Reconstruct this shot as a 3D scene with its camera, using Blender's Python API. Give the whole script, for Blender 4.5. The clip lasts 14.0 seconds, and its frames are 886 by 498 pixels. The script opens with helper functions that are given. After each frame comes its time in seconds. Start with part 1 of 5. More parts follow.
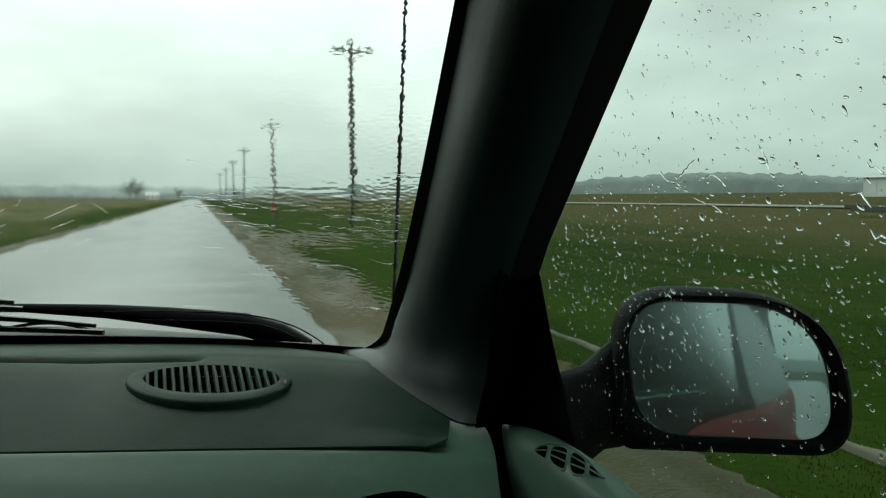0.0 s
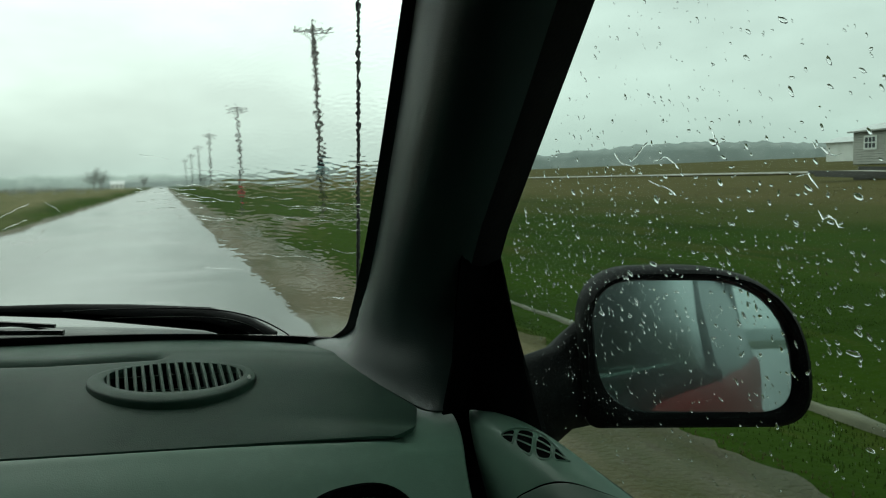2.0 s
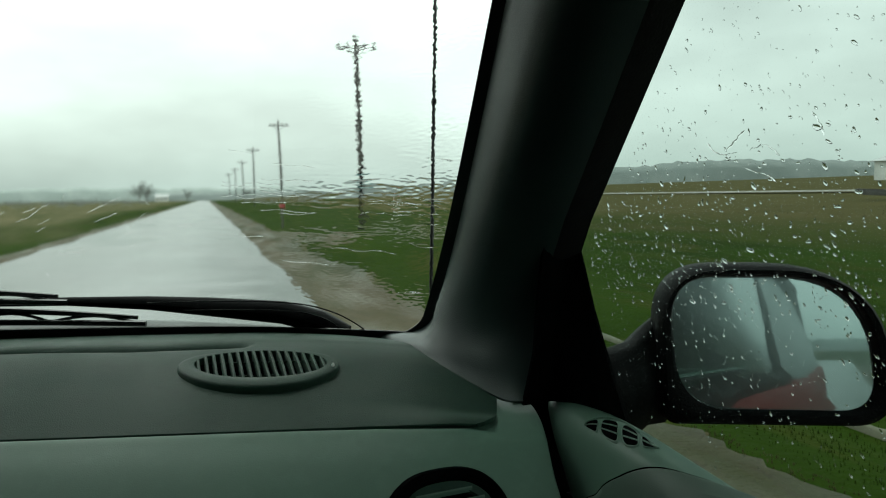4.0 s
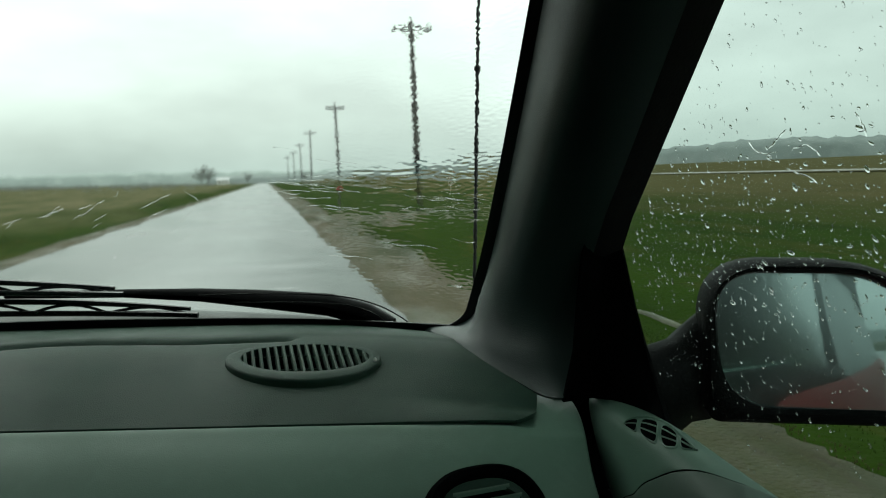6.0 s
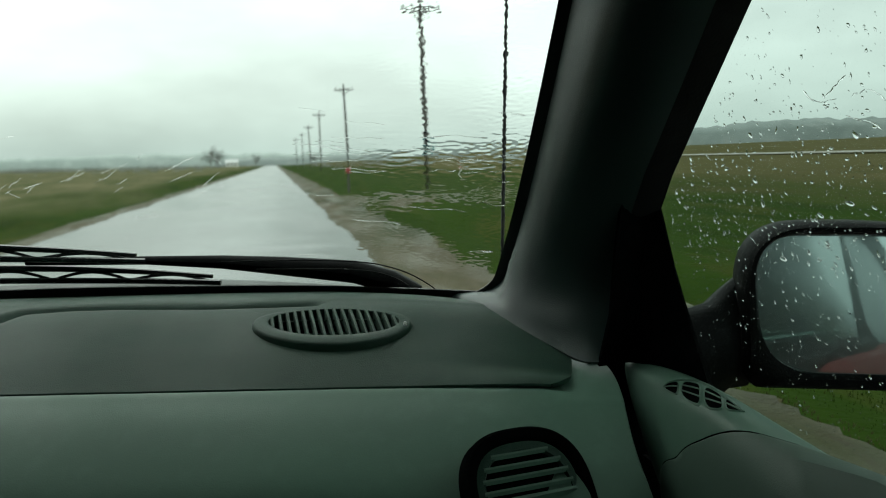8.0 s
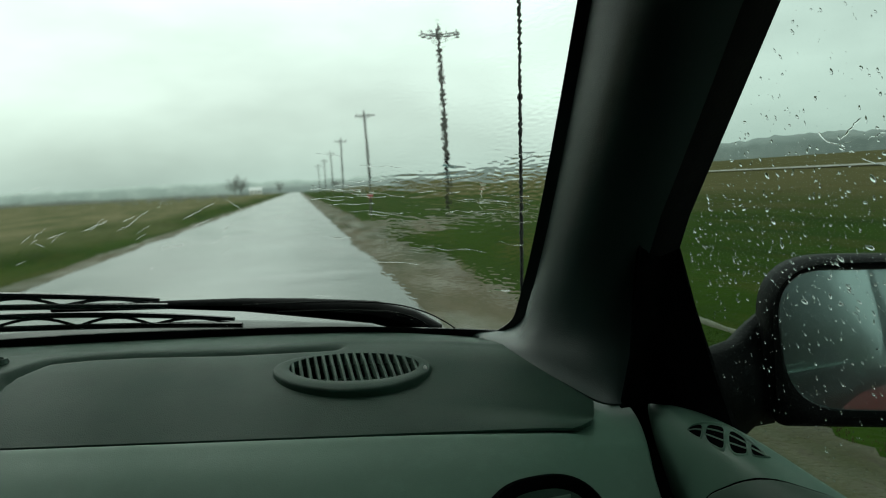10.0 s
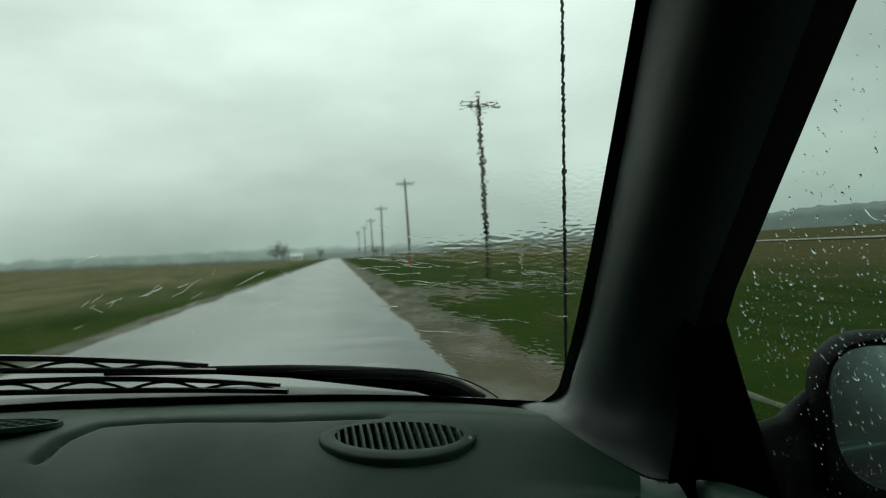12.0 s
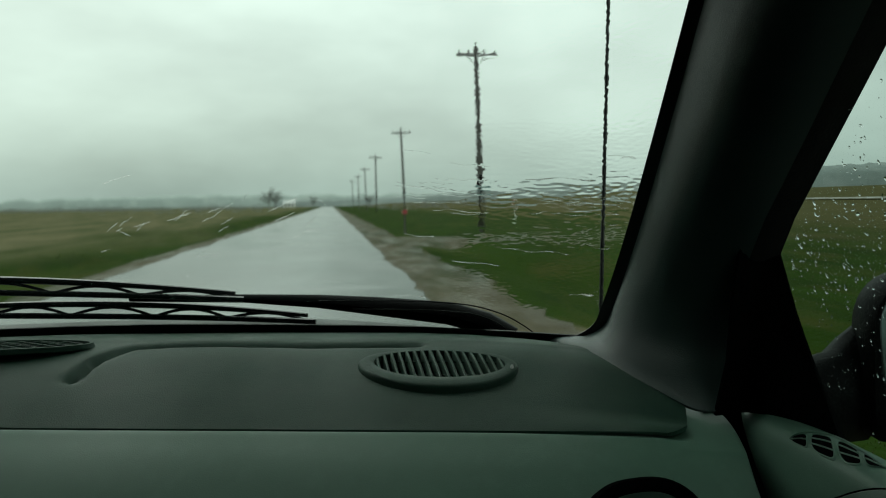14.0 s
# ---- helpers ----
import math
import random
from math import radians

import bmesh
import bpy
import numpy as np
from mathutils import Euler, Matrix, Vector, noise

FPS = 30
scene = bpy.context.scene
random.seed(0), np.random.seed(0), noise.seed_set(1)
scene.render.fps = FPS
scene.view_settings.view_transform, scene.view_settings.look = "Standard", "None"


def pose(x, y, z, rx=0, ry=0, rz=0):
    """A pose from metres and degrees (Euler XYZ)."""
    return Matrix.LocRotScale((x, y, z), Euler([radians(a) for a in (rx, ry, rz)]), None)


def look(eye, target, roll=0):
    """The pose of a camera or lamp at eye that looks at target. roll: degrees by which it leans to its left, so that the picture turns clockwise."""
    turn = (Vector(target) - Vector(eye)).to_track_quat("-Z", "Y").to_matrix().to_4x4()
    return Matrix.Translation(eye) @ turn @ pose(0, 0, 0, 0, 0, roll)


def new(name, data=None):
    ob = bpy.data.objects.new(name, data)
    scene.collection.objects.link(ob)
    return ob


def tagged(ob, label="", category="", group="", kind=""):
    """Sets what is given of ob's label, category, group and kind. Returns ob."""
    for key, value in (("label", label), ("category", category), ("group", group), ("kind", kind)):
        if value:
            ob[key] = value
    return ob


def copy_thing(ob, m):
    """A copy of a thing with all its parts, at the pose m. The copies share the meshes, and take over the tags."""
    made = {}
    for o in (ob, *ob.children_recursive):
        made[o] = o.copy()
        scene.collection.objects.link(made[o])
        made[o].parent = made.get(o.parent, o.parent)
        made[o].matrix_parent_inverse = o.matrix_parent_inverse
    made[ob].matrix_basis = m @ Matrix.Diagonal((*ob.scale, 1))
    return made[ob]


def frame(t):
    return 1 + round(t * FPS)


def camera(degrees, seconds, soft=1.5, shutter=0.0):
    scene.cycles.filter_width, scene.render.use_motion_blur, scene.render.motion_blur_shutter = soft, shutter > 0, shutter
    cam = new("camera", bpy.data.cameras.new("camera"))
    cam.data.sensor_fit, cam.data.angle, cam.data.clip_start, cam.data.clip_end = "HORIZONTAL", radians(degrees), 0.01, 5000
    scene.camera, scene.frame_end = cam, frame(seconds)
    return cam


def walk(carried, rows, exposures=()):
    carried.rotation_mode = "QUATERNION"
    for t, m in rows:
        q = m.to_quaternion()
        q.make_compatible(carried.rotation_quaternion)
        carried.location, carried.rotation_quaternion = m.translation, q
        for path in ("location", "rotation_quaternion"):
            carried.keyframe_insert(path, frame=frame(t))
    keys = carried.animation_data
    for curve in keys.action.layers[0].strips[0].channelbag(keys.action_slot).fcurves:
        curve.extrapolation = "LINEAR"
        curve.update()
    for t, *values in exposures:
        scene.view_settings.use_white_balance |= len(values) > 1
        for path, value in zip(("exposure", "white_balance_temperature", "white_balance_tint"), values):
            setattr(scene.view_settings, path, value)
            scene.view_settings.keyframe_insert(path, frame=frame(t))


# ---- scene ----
cam = camera(58.3, 14.0, soft=1.1)
PATH = [
    (0, (0.0034, -0.0588, 1.5574), (0.5941, 1.8481, 1.4332), 0.51),
    (0.5, (0.0068, -0.0686, 1.5580), (0.5710, 1.8458, 1.4292), -0.78),
    (1, (0.0117, -0.0594, 1.5551), (0.6289, 1.8383, 1.4357), 0.19),
    (1.5, (0.0046, -0.0565, 1.5576), (0.6441, 1.8339, 1.4270), -0.18),
    (2, (0.0145, -0.0573, 1.5648), (0.6708, 1.8240, 1.3867), -1.44),
    (2.5, (0.0044, -0.0495, 1.5530), (0.7157, 1.8138, 1.3991), 0.44),
    (3, (-0.0130, -0.0573, 1.5621), (0.6485, 1.8285, 1.4847), -0.19),
    (3.5, (-0.0161, -0.0766, 1.5556), (0.4417, 1.8633, 1.3845), 0.28),
    (4, (-0.0291, -0.0600, 1.5460), (0.5382, 1.8538, 1.4087), -0.98),
    (4.2, (-0.0200, -0.0740, 1.5550), (0.3755, 1.8740, 1.3270), -2.12),
    (6.3, (-0.0150, -0.0610, 1.5600), (0.4312, 1.8810, 1.3832), -0.92),
    (6.5, (-0.0150, -0.0507, 1.5525), (0.4483, 1.8843, 1.3560), -0.30),
    (7, (-0.0093, -0.0618, 1.5692), (0.3581, 1.8912, 1.3519), -3.37),
    (7.2, (-0.0170, -0.0580, 1.5480), (0.3891, 1.8850, 1.3033), -1.41),
    (9.3, (-0.0380, -0.0400, 1.5370), (0.3604, 1.9110, 1.3524), -1.82),
    (9.5, (-0.0227, -0.0394, 1.5557), (0.3592, 1.9122, 1.3407), -2.31),
    (10, (-0.0268, -0.0447, 1.5584), (0.3241, 1.9170, 1.3922), -2.94),
    (10.5, (-0.0284, -0.0571, 1.5591), (0.3635, 1.8951, 1.3730), -1.47),
    (11, (-0.0273, -0.0565, 1.5777), (0.2965, 1.9133, 1.4638), -3.42),
    (11.5, (-0.0334, -0.0572, 1.5696), (0.3010, 1.9136, 1.5111), -4.26),
    (12, (-0.0358, -0.0568, 1.5624), (0.2284, 1.9256, 1.5694), -2.44),
    (12.5, (-0.0506, -0.0402, 1.5494), (0.2468, 1.9368, 1.4980), -1.66),
    (13, (-0.0452, -0.0414, 1.5476), (0.2549, 1.9321, 1.4214), -0.69),
    (13.5, (-0.0458, -0.0447, 1.5439), (0.1390, 1.9451, 1.4581), -1.77),
    (14, (-0.0826, -0.0331, 1.5404), (0.1954, 1.9442, 1.4235), -1.01),
]
EXPOSURES = [(0, -0.05, 6500, 8), (1, -0.02, 6500, 8), (2, 0.05, 6500, 6), (2.5, 0.2, 6500, 10), (3, 0.2, 6500, 10), (4, 0.1, 6500, 10), (7, 0.05, 6500, 10), (9.5, 0.22, 6500, 10), (10, -0.06, 6500, 5), (10.5, -0.14, 6500, 7), (11, -0.11, 6500, 8), (11.5, -0.32, 6500, 5), (12, -0.52, 6500, 5), (12.5, -0.55, 6500, 5), (13, -0.55, 6500, 5), (13.5, -0.45, 6500, 5), (14, -0.42, 6500, 4)]
walk(cam, [(t, look(eye, target, roll)) for t, eye, target, roll in PATH], EXPOSURES)

# ---------------------------------------------------------------- world, sun, exposure
RISE = 0.4          # height of the cabin's datum over the road


def nodes_of(owner):
    owner.use_nodes = True
    nt = owner.node_tree
    nt.nodes.clear()
    return nt, nt.nodes, nt.links


world = bpy.data.worlds.new("overcast_sky")
scene.world = world
nt, N, L = nodes_of(world)
out = N.new("ShaderNodeOutputWorld")
bg = N.new("ShaderNodeBackground")
sky = N.new("ShaderNodeTexSky")
sky.sky_type, sky.sun_disc = "NISHITA", False
sky.sun_elevation, sky.sun_rotation = radians(48), radians(-35)
sky.air_density, sky.dust_density = 1.0, 6.0
tc = N.new("ShaderNodeTexCoord")
sep = N.new("ShaderNodeSeparateXYZ")
ramp = N.new("ShaderNodeValToRGB")
ramp.color_ramp.elements[0].position, ramp.color_ramp.elements[0].color = 0.0, (0.48, 0.61, 0.555, 1)
ramp.color_ramp.elements[1].position, ramp.color_ramp.elements[1].color = 0.45, (1.08, 1.24, 1.15, 1)
e = ramp.color_ramp.elements.new(0.12)
e.color = (0.73, 0.87, 0.80, 1)
cloud = N.new("ShaderNodeTexNoise")
cloud.inputs["Scale"].default_value, cloud.inputs["Detail"].default_value = 2.3, 5.0
cmap = N.new("ShaderNodeMapRange")
cmap.inputs["From Min"].default_value, cmap.inputs["From Max"].default_value = 0.3, 0.7
cmap.inputs["To Min"].default_value, cmap.inputs["To Max"].default_value = 0.76, 1.28
mul = N.new("ShaderNodeMixRGB")
mul.blend_type, mul.inputs[0].default_value = "MULTIPLY", 1.0
add = N.new("ShaderNodeMixRGB")
add.blend_type, add.inputs[0].default_value = "ADD", 0.012
side = N.new("ShaderNodeMapRange")
side.inputs["From Min"].default_value, side.inputs["From Max"].default_value = -0.35, 0.85
side.inputs["To Min"].default_value, side.inputs["To Max"].default_value = 1.03, 1.10
dim = N.new("ShaderNodeMath")
dim.operation = "MULTIPLY"
L.new(tc.outputs["Generated"], sep.inputs[0])
L.new(sep.outputs["X"], side.inputs["Value"])
L.new(sep.outputs["Z"], ramp.inputs[0])
flat = N.new("ShaderNodeMapping")
flat.inputs["Scale"].default_value = (1.0, 1.0, 2.6)
L.new(tc.outputs["Generated"], flat.inputs[0])
L.new(flat.outputs[0], cloud.inputs["Vector"])
L.new(cloud.outputs["Fac"], cmap.inputs["Value"])
L.new(ramp.outputs["Color"], mul.inputs[1])
L.new(cmap.outputs[0], dim.inputs[0])
L.new(side.outputs[0], dim.inputs[1])
L.new(dim.outputs[0], mul.inputs[2])
L.new(mul.outputs[0], add.inputs[1])
L.new(sky.outputs["Color"], add.inputs[2])
L.new(add.outputs[0], bg.inputs["Color"])
bg.inputs["Strength"].default_value = 1.0
L.new(bg.outputs[0], out.inputs["Surface"])

sun = new("sun", bpy.data.lights.new("sun", "SUN"))
sun.data.energy, sun.data.angle, sun.data.color = 0.5, radians(40), (0.88, 1.0, 0.94)
sun.matrix_world = look((-20, 30, 40), (0, 0, 0))
scene.view_settings.exposure = 0.0

# ---------------------------------------------------------------- materials


def material(name, base, rough=0.5, metal=0.0, spots=(), scale=8.0, bump=0.0, bump_scale=200.0, rough_var=0.0, coat=0.0, spec=0.5, stretch=(1, 1, 1)):
    """A surface with two scales of noise: broad patches towards the colours in spots, fine relief."""
    m = bpy.data.materials.new(name)
    nt, N, L = nodes_of(m)
    out = N.new("ShaderNodeOutputMaterial")
    b = N.new("ShaderNodeBsdfPrincipled")
    L.new(b.outputs[0], out.inputs[0])
    b.inputs["Base Color"].default_value = (*base, 1)
    b.inputs["Roughness"].default_value, b.inputs["Metallic"].default_value = rough, metal
    b.inputs["Coat Weight"].default_value = coat
    b.inputs["Specular IOR Level"].default_value = spec
    geo = N.new("ShaderNodeNewGeometry")
    mapping = N.new("ShaderNodeMapping")
    mapping.inputs["Scale"].default_value = stretch
    L.new(geo.outputs["Position"], mapping.inputs[0])
    last = None
    for k, (colour, low, high, size) in enumerate(spots):
        n = N.new("ShaderNodeTexNoise")
        n.inputs["Scale"].default_value, n.inputs["Detail"].default_value = size, 5.0
        n.inputs["Roughness"].default_value = 0.62
        L.new(mapping.outputs[0], n.inputs["Vector"])
        r = N.new("ShaderNodeMapRange")
        r.inputs["From Min"].default_value, r.inputs["From Max"].default_value = low, high
        L.new(n.outputs["Fac"], r.inputs["Value"])
        mix = N.new("ShaderNodeMixRGB")
        mix.inputs[1].default_value = (*base, 1)
        if last:
            L.new(last.outputs[0], mix.inputs[1])
        mix.inputs[2].default_value = (*colour, 1)
        L.new(r.outputs[0], mix.inputs[0])
        last = mix
    if last:
        L.new(last.outputs[0], b.inputs["Base Color"])
    if rough_var:
        n = N.new("ShaderNodeTexNoise")
        n.inputs["Scale"].default_value, n.inputs["Detail"].default_value = scale, 4.0
        L.new(mapping.outputs[0], n.inputs["Vector"])
        r = N.new("ShaderNodeMapRange")
        r.inputs["From Min"].default_value, r.inputs["From Max"].default_value = 0.3, 0.7
        r.inputs["To Min"].default_value, r.inputs["To Max"].default_value = max(0.02, rough - rough_var), min(1, rough + rough_var)
        L.new(n.outputs["Fac"], r.inputs["Value"])
        L.new(r.outputs[0], b.inputs["Roughness"])
    if bump:
        n = N.new("ShaderNodeTexNoise")
        n.inputs["Scale"].default_value, n.inputs["Detail"].default_value = bump_scale, 3.0
        L.new(geo.outputs["Position"], n.inputs["Vector"])
        bp = N.new("ShaderNodeBump")
        bp.inputs["Strength"].default_value, bp.inputs["Distance"].default_value = bump, 1.0 / bump_scale
        L.new(n.outputs["Fac"], bp.inputs["Height"])
        L.new(bp.outputs[0], b.inputs["Normal"])
    return m


def clear_glass(name, tint, gloss):
    m = bpy.data.materials.new(name)
    nt, N, L = nodes_of(m)
    out = N.new("ShaderNodeOutputMaterial")
    clear, shine, mix = N.new("ShaderNodeBsdfRefraction"), N.new("ShaderNodeBsdfGlossy"), N.new("ShaderNodeMixShader")
    clear.inputs[0].default_value = (*tint, 1)
    clear.inputs["IOR"].default_value, clear.inputs["Roughness"].default_value = 1.1, 0.04
    shine.inputs["Roughness"].default_value = 0.3
    rim, power, scale = N.new("ShaderNodeLayerWeight"), N.new("ShaderNodeMath"), N.new("ShaderNodeMath")
    power.operation, power.inputs[1].default_value = "POWER", 12.0
    scale.operation, scale.inputs[1].default_value, scale.inputs[2].default_value = "MULTIPLY_ADD", gloss, 0.002
    L.new(rim.outputs["Facing"], power.inputs[0])
    L.new(power.outputs[0], scale.inputs[0])
    L.new(scale.outputs[0], mix.inputs[0])
    L.new(clear.outputs[0], mix.inputs[1])
    L.new(shine.outputs[0], mix.inputs[2])
    L.new(mix.outputs[0], out.inputs[0])
    return m


def wet_glass(name, haze):
    """Glass under a thin sheet of rain, whose fine unevenness softens what lies far behind it."""
    m = bpy.data.materials.new(name)
    nt, N, L = nodes_of(m)
    out, soft = N.new("ShaderNodeOutputMaterial"), N.new("ShaderNodeBsdfRefraction")
    soft.inputs["Color"].default_value = (0.985, 1.0, 0.99, 1)
    soft.inputs["IOR"].default_value, soft.inputs["Roughness"].default_value = 1.1, haze
    L.new(soft.outputs[0], out.inputs[0])
    return m


def water_glass(name, ior=1.33):
    m = bpy.data.materials.new(name)
    nt, N, L = nodes_of(m)
    out, b = N.new("ShaderNodeOutputMaterial"), N.new("ShaderNodeBsdfGlass")
    b.inputs["IOR"].default_value, b.inputs["Roughness"].default_value = ior, 0.0
    L.new(b.outputs[0], out.inputs[0])
    return m


M_PAD = material("dash_pad_vinyl", (0.0080, 0.0285, 0.0180), 0.6, spec=0.18, spots=[((0.0094, 0.0313, 0.0200), 0.4, 0.75, 6.0), ((0.0061, 0.0230, 0.0146), 0.5, 0.8, 40.0)], bump=0.35, bump_scale=900, rough_var=0.08)
M_LOWER = material("dash_panel_plastic", (0.0520, 0.1070, 0.0780), 0.5, spec=0.26, spots=[((0.0452, 0.0940, 0.0685), 0.4, 0.75, 5.0), ((0.0567, 0.1130, 0.0835), 0.5, 0.8, 60.0)], bump=0.16, bump_scale=900, rough_var=0.08)
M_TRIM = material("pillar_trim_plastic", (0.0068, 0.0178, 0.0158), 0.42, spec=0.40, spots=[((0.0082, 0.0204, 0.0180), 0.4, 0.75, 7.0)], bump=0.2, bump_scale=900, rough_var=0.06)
M_BLACK = material("black_plastic", (0.002, 0.0026, 0.0026), 0.8, spec=0.0, spots=[((0.004, 0.004, 0.004), 0.45, 0.8, 30.0)], bump=0.2, bump_scale=600, rough_var=0.1)
M_WETBLACK = material("wet_black_plastic", (0.0015, 0.002, 0.002), 0.5, spec=0.03, spots=[((0.006, 0.007, 0.007), 0.55, 0.8, 60.0)], bump=0.25, bump_scale=350, rough_var=0.15)
M_COWL = material("wet_cowl_plastic", (0.012, 0.017, 0.014), 0.45, spec=0.3, spots=[((0.020, 0.027, 0.023), 0.45, 0.75, 14.0), ((0.007, 0.010, 0.008), 0.5, 0.8, 70.0)], bump=0.3, bump_scale=300, rough_var=0.15)
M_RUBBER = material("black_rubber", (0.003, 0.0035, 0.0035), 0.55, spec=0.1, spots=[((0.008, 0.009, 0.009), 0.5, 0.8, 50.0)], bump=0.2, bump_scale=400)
M_WETRUBBER = material("wet_wiper_rubber", (0.006, 0.0085, 0.008), 0.2, spec=0.8, spots=[((0.012, 0.016, 0.015), 0.5, 0.8, 50.0)], bump=0.15, bump_scale=300)
M_ARM = material("armrest_vinyl", (0.0313, 0.0595, 0.0439), 0.55, spec=0.25, spots=[((0.0337, 0.0638, 0.0467), 0.4, 0.75, 7.0)], bump=0.16, bump_scale=900, rough_var=0.06)
# Bark lightened to haze grey, for trees that stand far off.
M_BARK = material("haze_grey_bark", (0.20, 0.21, 0.20), 0.9, spots=[((0.14, 0.15, 0.14), 0.4, 0.7, 0.8)])
M_FRIT = material("black_glass_border", (0.004, 0.004, 0.004), 0.35, spots=[((0.006, 0.006, 0.006), 0.4, 0.8, 20.0)])
M_RED = material("wet_red_paint", (0.19, 0.014, 0.012), 0.5, spec=0.03, spots=[((0.15, 0.016, 0.014), 0.4, 0.8, 9.0)], coat=0.0, bump=0.05, bump_scale=200)
M_CLOTH = material("dark_cabin_lining", (0.010, 0.011, 0.011), 0.9, spots=[((0.014, 0.014, 0.014), 0.4, 0.8, 12.0)], bump=0.4, bump_scale=500)
M_METAL = material("dark_steel", (0.05, 0.05, 0.05), 0.4, 0.8, spots=[((0.03, 0.03, 0.03), 0.4, 0.8, 40.0)])


def wet_mirror(name, tint, blur, share):
    """Silvered glass under rain: a clear reflection, and a soft one from the water on it."""
    m = bpy.data.materials.new(name)
    nt, N, L = nodes_of(m)
    out, mix = N.new("ShaderNodeOutputMaterial"), N.new("ShaderNodeMixShader")
    mix.inputs[0].default_value = share
    for k, rough in ((1, 0.03), (2, blur)):
        g = N.new("ShaderNodeBsdfGlossy")
        g.inputs["Color"].default_value, g.inputs["Roughness"].default_value = (*tint, 1), rough
        L.new(g.outputs[0], mix.inputs[k])
    L.new(mix.outputs[0], out.inputs[0])
    return m


M_MIRROR = wet_mirror("wet_blue_mirror", (0.42, 0.535, 0.53), 0.28, 0.36)
M_DARKGLASS = material("tinted_glass", (0.012, 0.018, 0.02), 0.28, spec=0.7, spots=[((0.018, 0.025, 0.027), 0.4, 0.75, 6.0)])
M_WINDSHIELD = wet_glass("wet_windscreen_glass", 0.09)
M_SIDEGLASS = clear_glass("side_window_glass", (0.85, 0.89, 0.875), 14.0)
M_WATER = water_glass("rain_water")
M_FILM = water_glass("water_film", 1.135)
M_ASPHALT = material("wet_asphalt", (0.06, 0.063, 0.061), 0.20, spots=[((0.08, 0.082, 0.077), 0.45, 0.75, 0.8), ((0.045, 0.047, 0.047), 0.5, 0.8, 9.0)], scale=0.4, rough_var=0.09, bump=0.12, bump_scale=60, spec=0.8, stretch=(1, 0.35, 1))
M_SHOULDER = material("wet_gravel_mud", (0.0632, 0.0519, 0.0253), 0.65, spec=0.15, spots=[((0.0265, 0.0352, 0.0075), 0.40, 0.60, 0.45), ((0.1020, 0.0831, 0.0505), 0.54, 0.74, 1.1), ((0.0408, 0.0332, 0.0168), 0.5, 0.75, 9.0)], scale=1.5, rough_var=0.25, bump=0.9, bump_scale=25, stretch=(1, 0.3, 1))
M_LANE = material("pale_wet_gravel", (0.19, 0.18, 0.145), 0.55, spec=0.35, spots=[((0.12, 0.11, 0.08), 0.45, 0.65, 0.7), ((0.24, 0.225, 0.19), 0.5, 0.75, 12.0)], scale=1.0, rough_var=0.25, bump=0.8, bump_scale=25)
M_GROUND = material("spring_field", (0.0193, 0.0391, 0.0036), 0.95, spec=0.02, spots=[((0.0103, 0.0237, 0.0020), 0.45, 0.7, 0.5), ((0.0520, 0.0521, 0.0150), 0.53, 0.74, 0.33), ((0.0380, 0.0418, 0.0085), 0.54, 0.78, 1.4)], bump=0.45, bump_scale=9, stretch=(1, 0.25, 1))
M_GRASS = material("grass_blades", (0.0289, 0.0567, 0.0051), 0.8, spec=0.1, spots=[((0.0607, 0.0579, 0.0128), 0.5, 0.7, 1.2), ((0.0187, 0.0370, 0.0039), 0.45, 0.7, 7.0)])
M_DRYGRASS = material("dry_grass", (0.07, 0.056, 0.03), 0.9, spec=0.1, spots=[((0.05, 0.05, 0.02), 0.45, 0.7, 1.0), ((0.11, 0.09, 0.05), 0.5, 0.75, 6.0)])
M_VERGE = material("dead_verge_grass", (0.098, 0.082, 0.044), 0.9, spec=0.05, spots=[((0.030, 0.044, 0.010), 0.44, 0.62, 0.5), ((0.14, 0.12, 0.075), 0.5, 0.72, 2.2), ((0.06, 0.05, 0.025), 0.5, 0.75, 11.0)], bump=0.6, bump_scale=20, stretch=(1, 0.35, 1))
M_POLE = material("weathered_pole_wood", (0.0770, 0.0743, 0.0660), 0.8, spots=[((0.0495, 0.0468, 0.0413), 0.4, 0.7, 6.0)], bump=0.6, bump_scale=60, stretch=(4, 4, 0.5))
M_CERAMIC = material("insulator_ceramic", (0.2, 0.21, 0.2), 0.25, spots=[((0.12, 0.12, 0.12), 0.4, 0.8, 30)])
M_SIDING = material("grey_clapboard", (0.30, 0.30, 0.27), 0.7, spots=[((0.24, 0.24, 0.21), 0.4, 0.7, 1.5)], bump=0.3, bump_scale=60)
M_BARN = material("dark_barn_boards", (0.075, 0.04, 0.03), 0.75, spots=[((0.045, 0.03, 0.025), 0.4, 0.7, 2.0)], bump=0.5, bump_scale=40, stretch=(3, 3, 0.4))
M_OCHRE = material("ochre_boards", (0.20, 0.115, 0.04), 0.75, spots=[((0.12, 0.075, 0.03), 0.4, 0.7, 2.0)], bump=0.4, bump_scale=40)
M_TIN = material("pale_tin_roof", (0.5, 0.52, 0.52), 0.4, 0.3, spots=[((0.38, 0.38, 0.37), 0.4, 0.7, 1.0)])
M_WHITE = material("white_siding", (0.62, 0.63, 0.6), 0.6, spots=[((0.52, 0.53, 0.5), 0.4, 0.7, 0.6)])
M_PANE = material("dark_pane", (0.02, 0.025, 0.028), 0.08, spec=0.7, spots=[((0.03, 0.033, 0.035), 0.4, 0.7, 2.0)])
